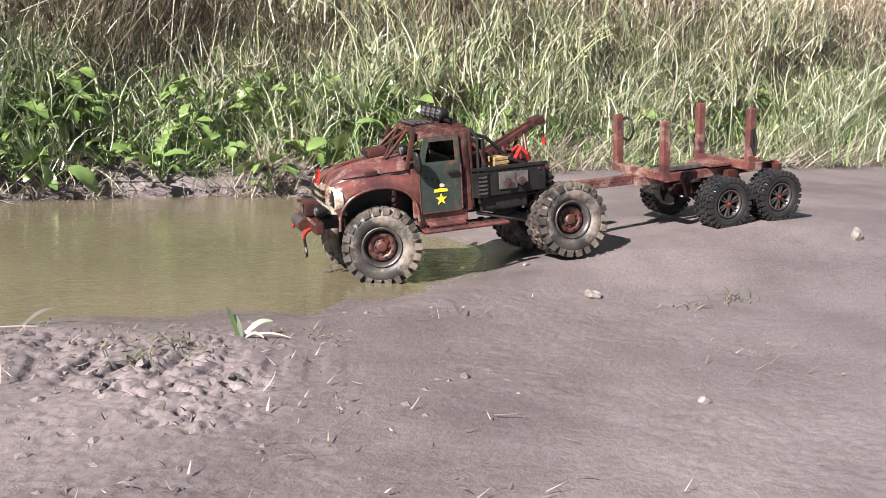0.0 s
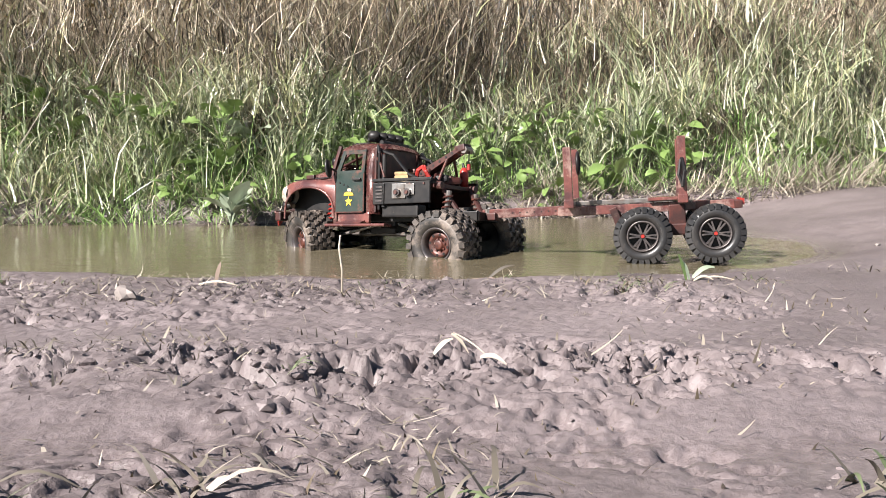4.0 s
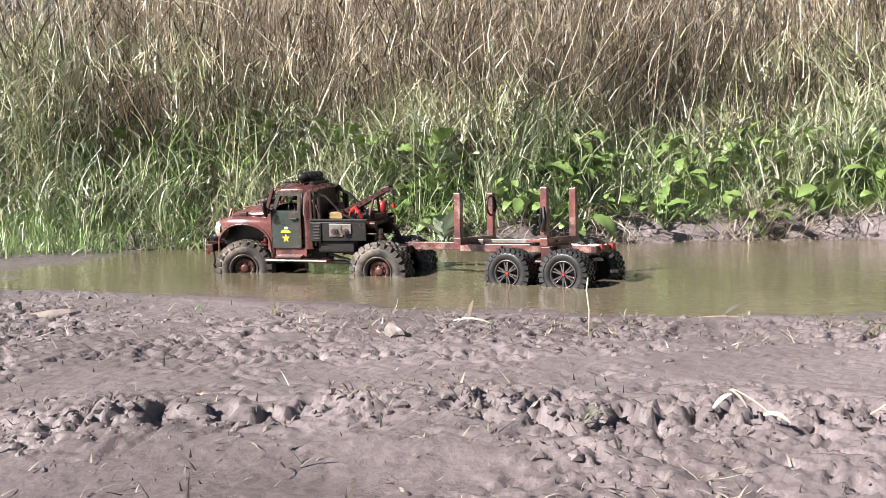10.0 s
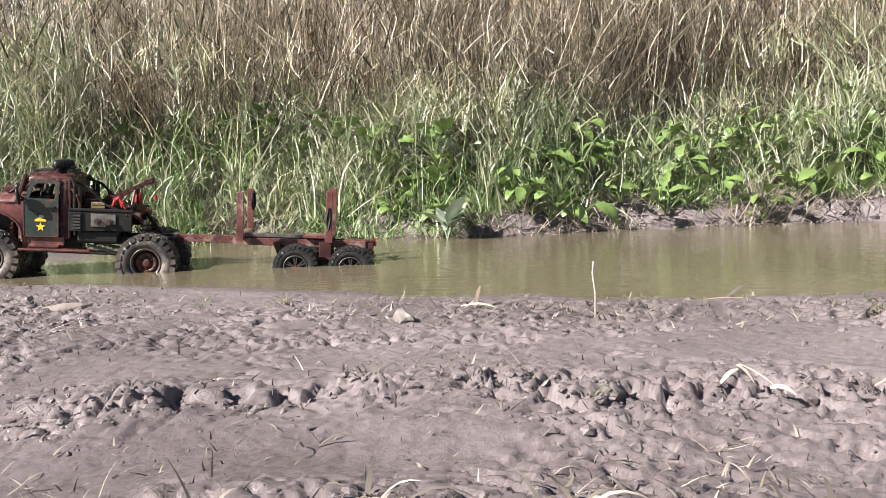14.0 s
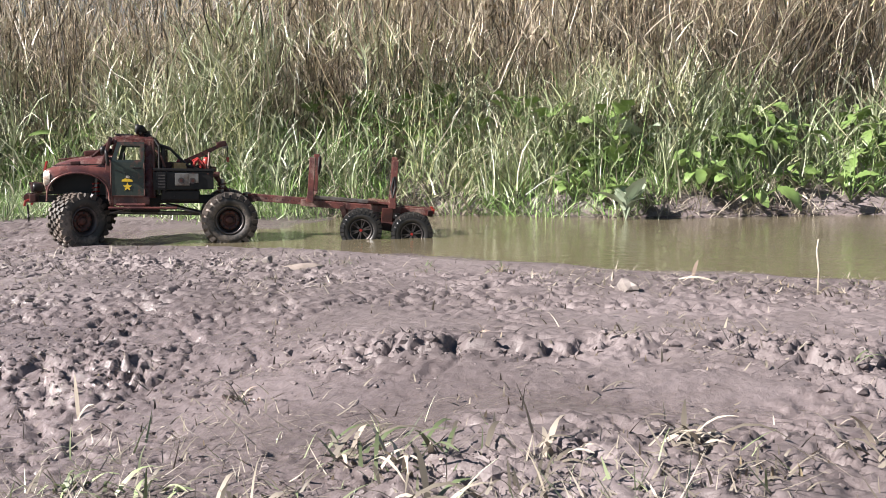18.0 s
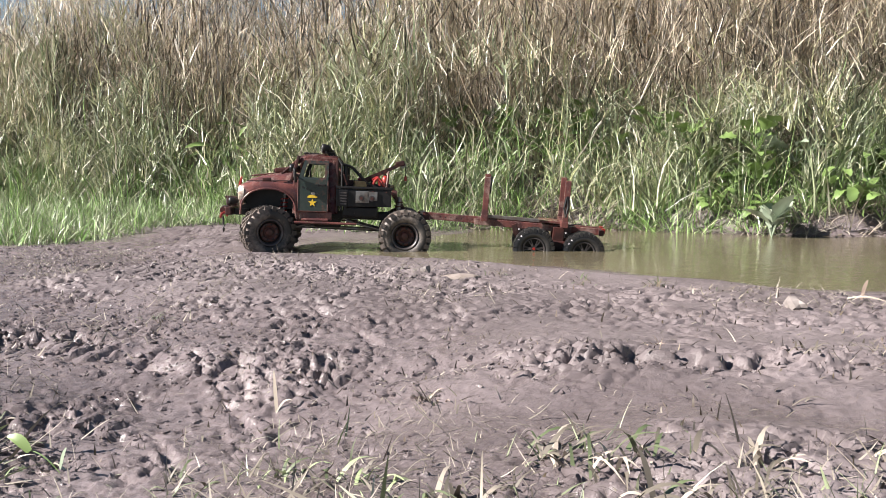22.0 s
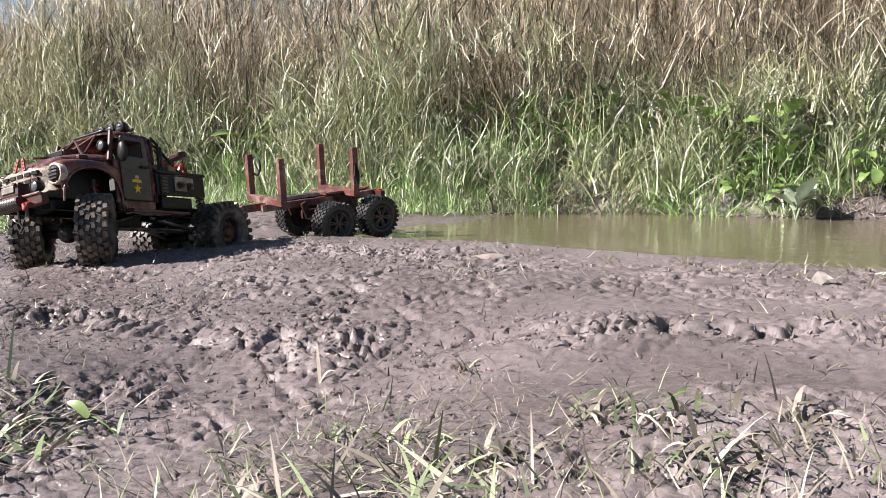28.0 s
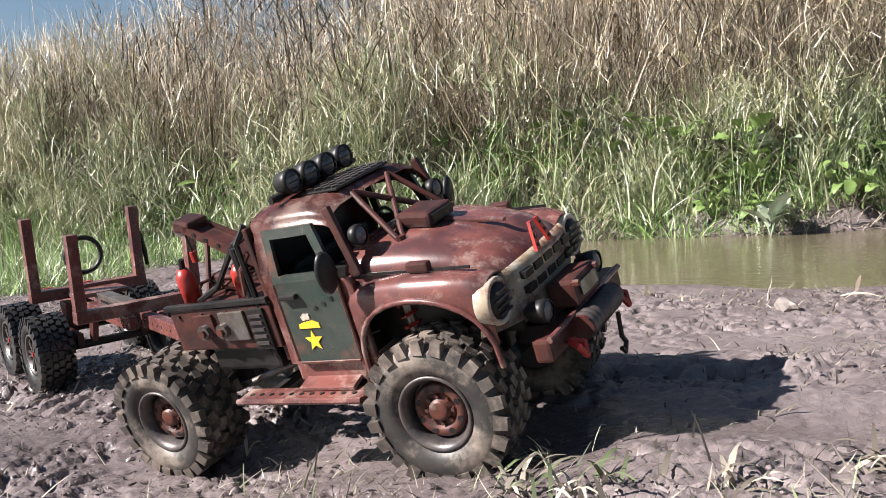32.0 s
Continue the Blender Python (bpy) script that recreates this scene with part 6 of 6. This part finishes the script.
# seconds, place of the rear axle on the ground, heading, pitch, roll
TRUCK_ROWS = [
    (0, 1.400, 0.840, 0.032, 190.0, -6.6, -2.2),
    (0.5, 1.228, 0.845, 0.006, 185.5, -3.2, -1.6),
    (1, 1.068, 0.860, -0.018, 180.0, 0.0, -1.2),
    (1.5, 0.974, 0.915, -0.029, 173.0, -0.5, 0.0),
    (2, 0.898, 0.950, -0.038, 167.5, -0.8, 0.0),
    (2.5, 0.838, 0.968, -0.041, 164.0, -1.2, 0.6),
    (4.5, 0.366, 0.758, -0.042, 145.0, -3.0, 7.1),
    (5, 0.300, 0.772, -0.039, 146.5, -3.8, 8.1),
    (5.5, 0.223, 0.826, -0.043, 142.4, -3.2, 7.3),
    (6, 0.148, 0.888, -0.046, 141.1, -2.5, 4.8),
    (6.5, 0.094, 0.937, -0.047, 141.2, -2.6, 2.0),
    (7, 0.051, 0.968, -0.049, 143.5, -1.3, 0.1),
    (7.5, 0.032, 0.966, -0.047, 146.6, -1.6, -0.4),
    (8, -0.010, 0.969, -0.047, 152.5, -2.1, -1.6),
    (8.5, -0.047, 0.969, -0.047, 158.7, -2.8, -2.2),
    (9, -0.085, 0.963, -0.050, 166.0, -2.2, -1.3),
    (9.5, -0.163, 0.974, -0.055, 171.2, -0.8, -1.3),
    (10, -0.252, 0.987, -0.062, 174.0, 0.0, -2.0),
    (10.5, -0.351, 1.000, -0.065, 178.3, 1.1, -3.1),
    (11, -0.458, 1.013, -0.062, 181.9, 1.1, -4.3),
    (11.5, -0.545, 1.021, -0.052, 188.4, 0.5, -5.6),
    (12, -0.621, 1.024, -0.054, 192.3, 0.7, -6.1),
    (12.5, -0.694, 0.990, -0.054, 194.9, 1.8, -4.7),
    (13, -0.765, 0.953, -0.053, 196.6, 2.8, -3.6),
    (13.5, -0.827, 0.911, -0.050, 197.7, 4.0, -2.7),
    (15.5, -1.111, 0.792, -0.037, 198.7, 1.1, 2.1),
    (16, -1.175, 0.758, -0.024, 201.0, 0.3, 2.8),
    (16.5, -1.207, 0.747, -0.019, 204.8, 0.3, 2.6),
    (17, -1.211, 0.745, -0.014, 209.8, 0.3, 1.9),
    (17.5, -1.212, 0.749, -0.012, 211.8, 0.2, 1.5),
    (18, -1.221, 0.743, -0.013, 214.8, 1.7, 1.6),
    (18.5, -1.226, 0.740, -0.015, 216.7, 2.6, 2.0),
    (19, -1.232, 0.735, -0.017, 219.7, 2.9, 2.3),
    (19.5, -1.227, 0.736, -0.019, 220.0, 3.2, 2.5),
    (20, -1.231, 0.726, -0.018, 219.3, 3.9, 2.9),
    (20.5, -1.228, 0.731, -0.016, 219.8, 3.3, 3.0),
    (21, -1.221, 0.740, -0.019, 219.7, 1.8, 2.7),
    (21.5, -1.203, 0.755, -0.024, 215.3, 1.3, 2.1),
    (22, -1.160, 0.786, -0.033, 211.2, 2.4, 1.4),
    (22.5, -1.140, 0.805, -0.038, 211.5, 3.9, 1.1),
    (23, -1.189, 0.777, -0.034, 213.5, 3.6, 2.0),
    (23.5, -1.257, 0.727, -0.020, 222.6, 3.6, 4.3),
    (24, -1.343, 0.687, 0.003, 228.9, 6.3, 3.5),
    (24.5, -1.393, 0.676, 0.002, 236.1, 4.3, 5.3),
    (25, -1.489, 0.622, -0.008, 239.7, -0.3, 5.7),
    (25.5, -1.524, 0.602, -0.029, 250.4, -4.1, 5.2),
    (28, -1.441, 0.110, -0.039, 270.9, 6.2, 11.6),
    (28.5, -1.450, -0.048, -0.017, 281.9, 2.9, 10.1),
    (29, -1.414, -0.176, 0.001, 295.6, -2.7, 9.2),
    (29.5, -1.356, -0.298, 0.005, 310.8, -5.7, 7.9),
    (30, -1.264, -0.395, 0.005, 324.6, -7.2, 7.5),
    (30.5, -1.123, -0.460, -0.015, 336.1, -6.6, 12.5),
    (31, -0.970, -0.523, -0.011, 348.4, -6.9, 10.3),
    (31.5, -0.785, -0.561, -0.019, 354.2, -2.8, 13.8),
    (32, -0.568, -0.567, -0.043, 354.2, 4.9, 15.5),
]
# seconds, heading, pitch, roll
TRAILER_ROWS = [
    (0, 195, -6, -2.5), (1, 187, -8, -0.8), (1.5, 183, -7, -0.5), (2.5, 178, -5.2, -1), (5, 163, -2.8, 2.4), (7, 160, -2.8, 2.8), (9, 158, -2.2, 2.6), (12, 175, 1.1, -0.3), (13, 187, 2.6, -0.8), (16, 201, 4.8, -2), (18, 204, 5.4, -2.5), (21, 205, 5.0, -2.5),
    (23, 205, 5.0, -1.5), (25.5, 223.4, 5.1, 2.8), (28, 247.8, -4.7, -3.8), (29, 268.5, 4, -0.9), (30.5, 304, 0, 1), (32, 336, -3.8, 3)]
STEER_ROWS = [(0, -14), (1, -24), (1.5, -4), (2, 24), (2.5, 30), (3.5, -10), (4.5, -28), (6, 20), (9, 18), (13, 8), (16, 5), (17, 30), (18, 40), (21, 38), (22, 22), (23, 30), (25, 30), (25.5, 32), (28, 38), (29, 36), (30, 30), (30.5, 30), (31, 22), (32, 6)]
HITCH = Vector((-0.046, 0, 0.12)) * SIZE


def motions():
    times = np.arange(0, 32.01, 0.1)
    main = glide(TRUCK_ROWS, times)
    swing = glide(TRAILER_ROWS, times)
    steer = glide(STEER_ROWS, times)[:, 0]
    truck_at = [ride(*v) for v in main]
    trailer_at = [ride(*(m @ HITCH), *v) for m, v in zip(truck_at, swing)]
    walk(truck, [(t, m) for t, m in zip(times, truck_at)])
    walk(trailer, [(t, m) for t, m in zip(times, trailer_at)])
    # each axle of the truck tilts to follow the ground under its two wheels
    tilts = {}
    for axle, x in AXLES:
        tilt = []
        for m in truck_at:
            ends = [m @ Vector((x, s * TRACK * SIZE, R_TRUCK * SIZE)) for s in (1, -1)]
            under = [float(np.mean(height(e.x + np.array([-0.04, 0, 0.04, 0]), e.y + np.array([0, -0.03, 0, 0.03])))) for e in ends]
            span = 2 * TRACK * SIZE
            tilt.append(np.clip((under[0] - under[1] - ends[0].z + ends[1].z) / span, -0.24, 0.24))
        tilts[x] = np.convolve(np.pad(tilt, 7, mode="edge"), np.ones(15) / 15, "valid")
        walk(axle, [(t, Matrix.Translation((x, 0, R_TRUCK * SIZE)) @ Matrix.Rotation(a, 4, "X")) for t, a in zip(times, tilts[x])])
    for wheel, carrier, hub, steered, radius in WHEELS:
        poses = truck_at if carrier == truck else trailer_at
        lean = tilts[hub[0]] if carrier == truck else np.zeros(len(times))
        rolled, rows, last = 0.3 * hub[1] * 50, [], None
        for t, m, s, a in zip(times, poses, steer, lean):
            ahead = m.to_3x3() @ Vector((math.cos(radians(s)), math.sin(radians(s)), 0)) if steered else m.to_3x3() @ Vector((1, 0, 0))
            place = m @ Vector(hub)
            if last is not None:
                rolled += (place - last).dot(ahead) / radius
            last = place
            turn = pose(0, 0, 0, 0, 0, s) if steered else Matrix.Identity(4)
            tilted = Matrix.Rotation(a, 4, "X")
            rows.append((t, Matrix.Translation(tilted @ Vector((0, hub[1], 0)) + Vector((hub[0], 0, hub[2]))) @ tilted @ turn @ Matrix.Rotation(rolled, 4, "Y")))
        walk(wheel, rows)


motions()
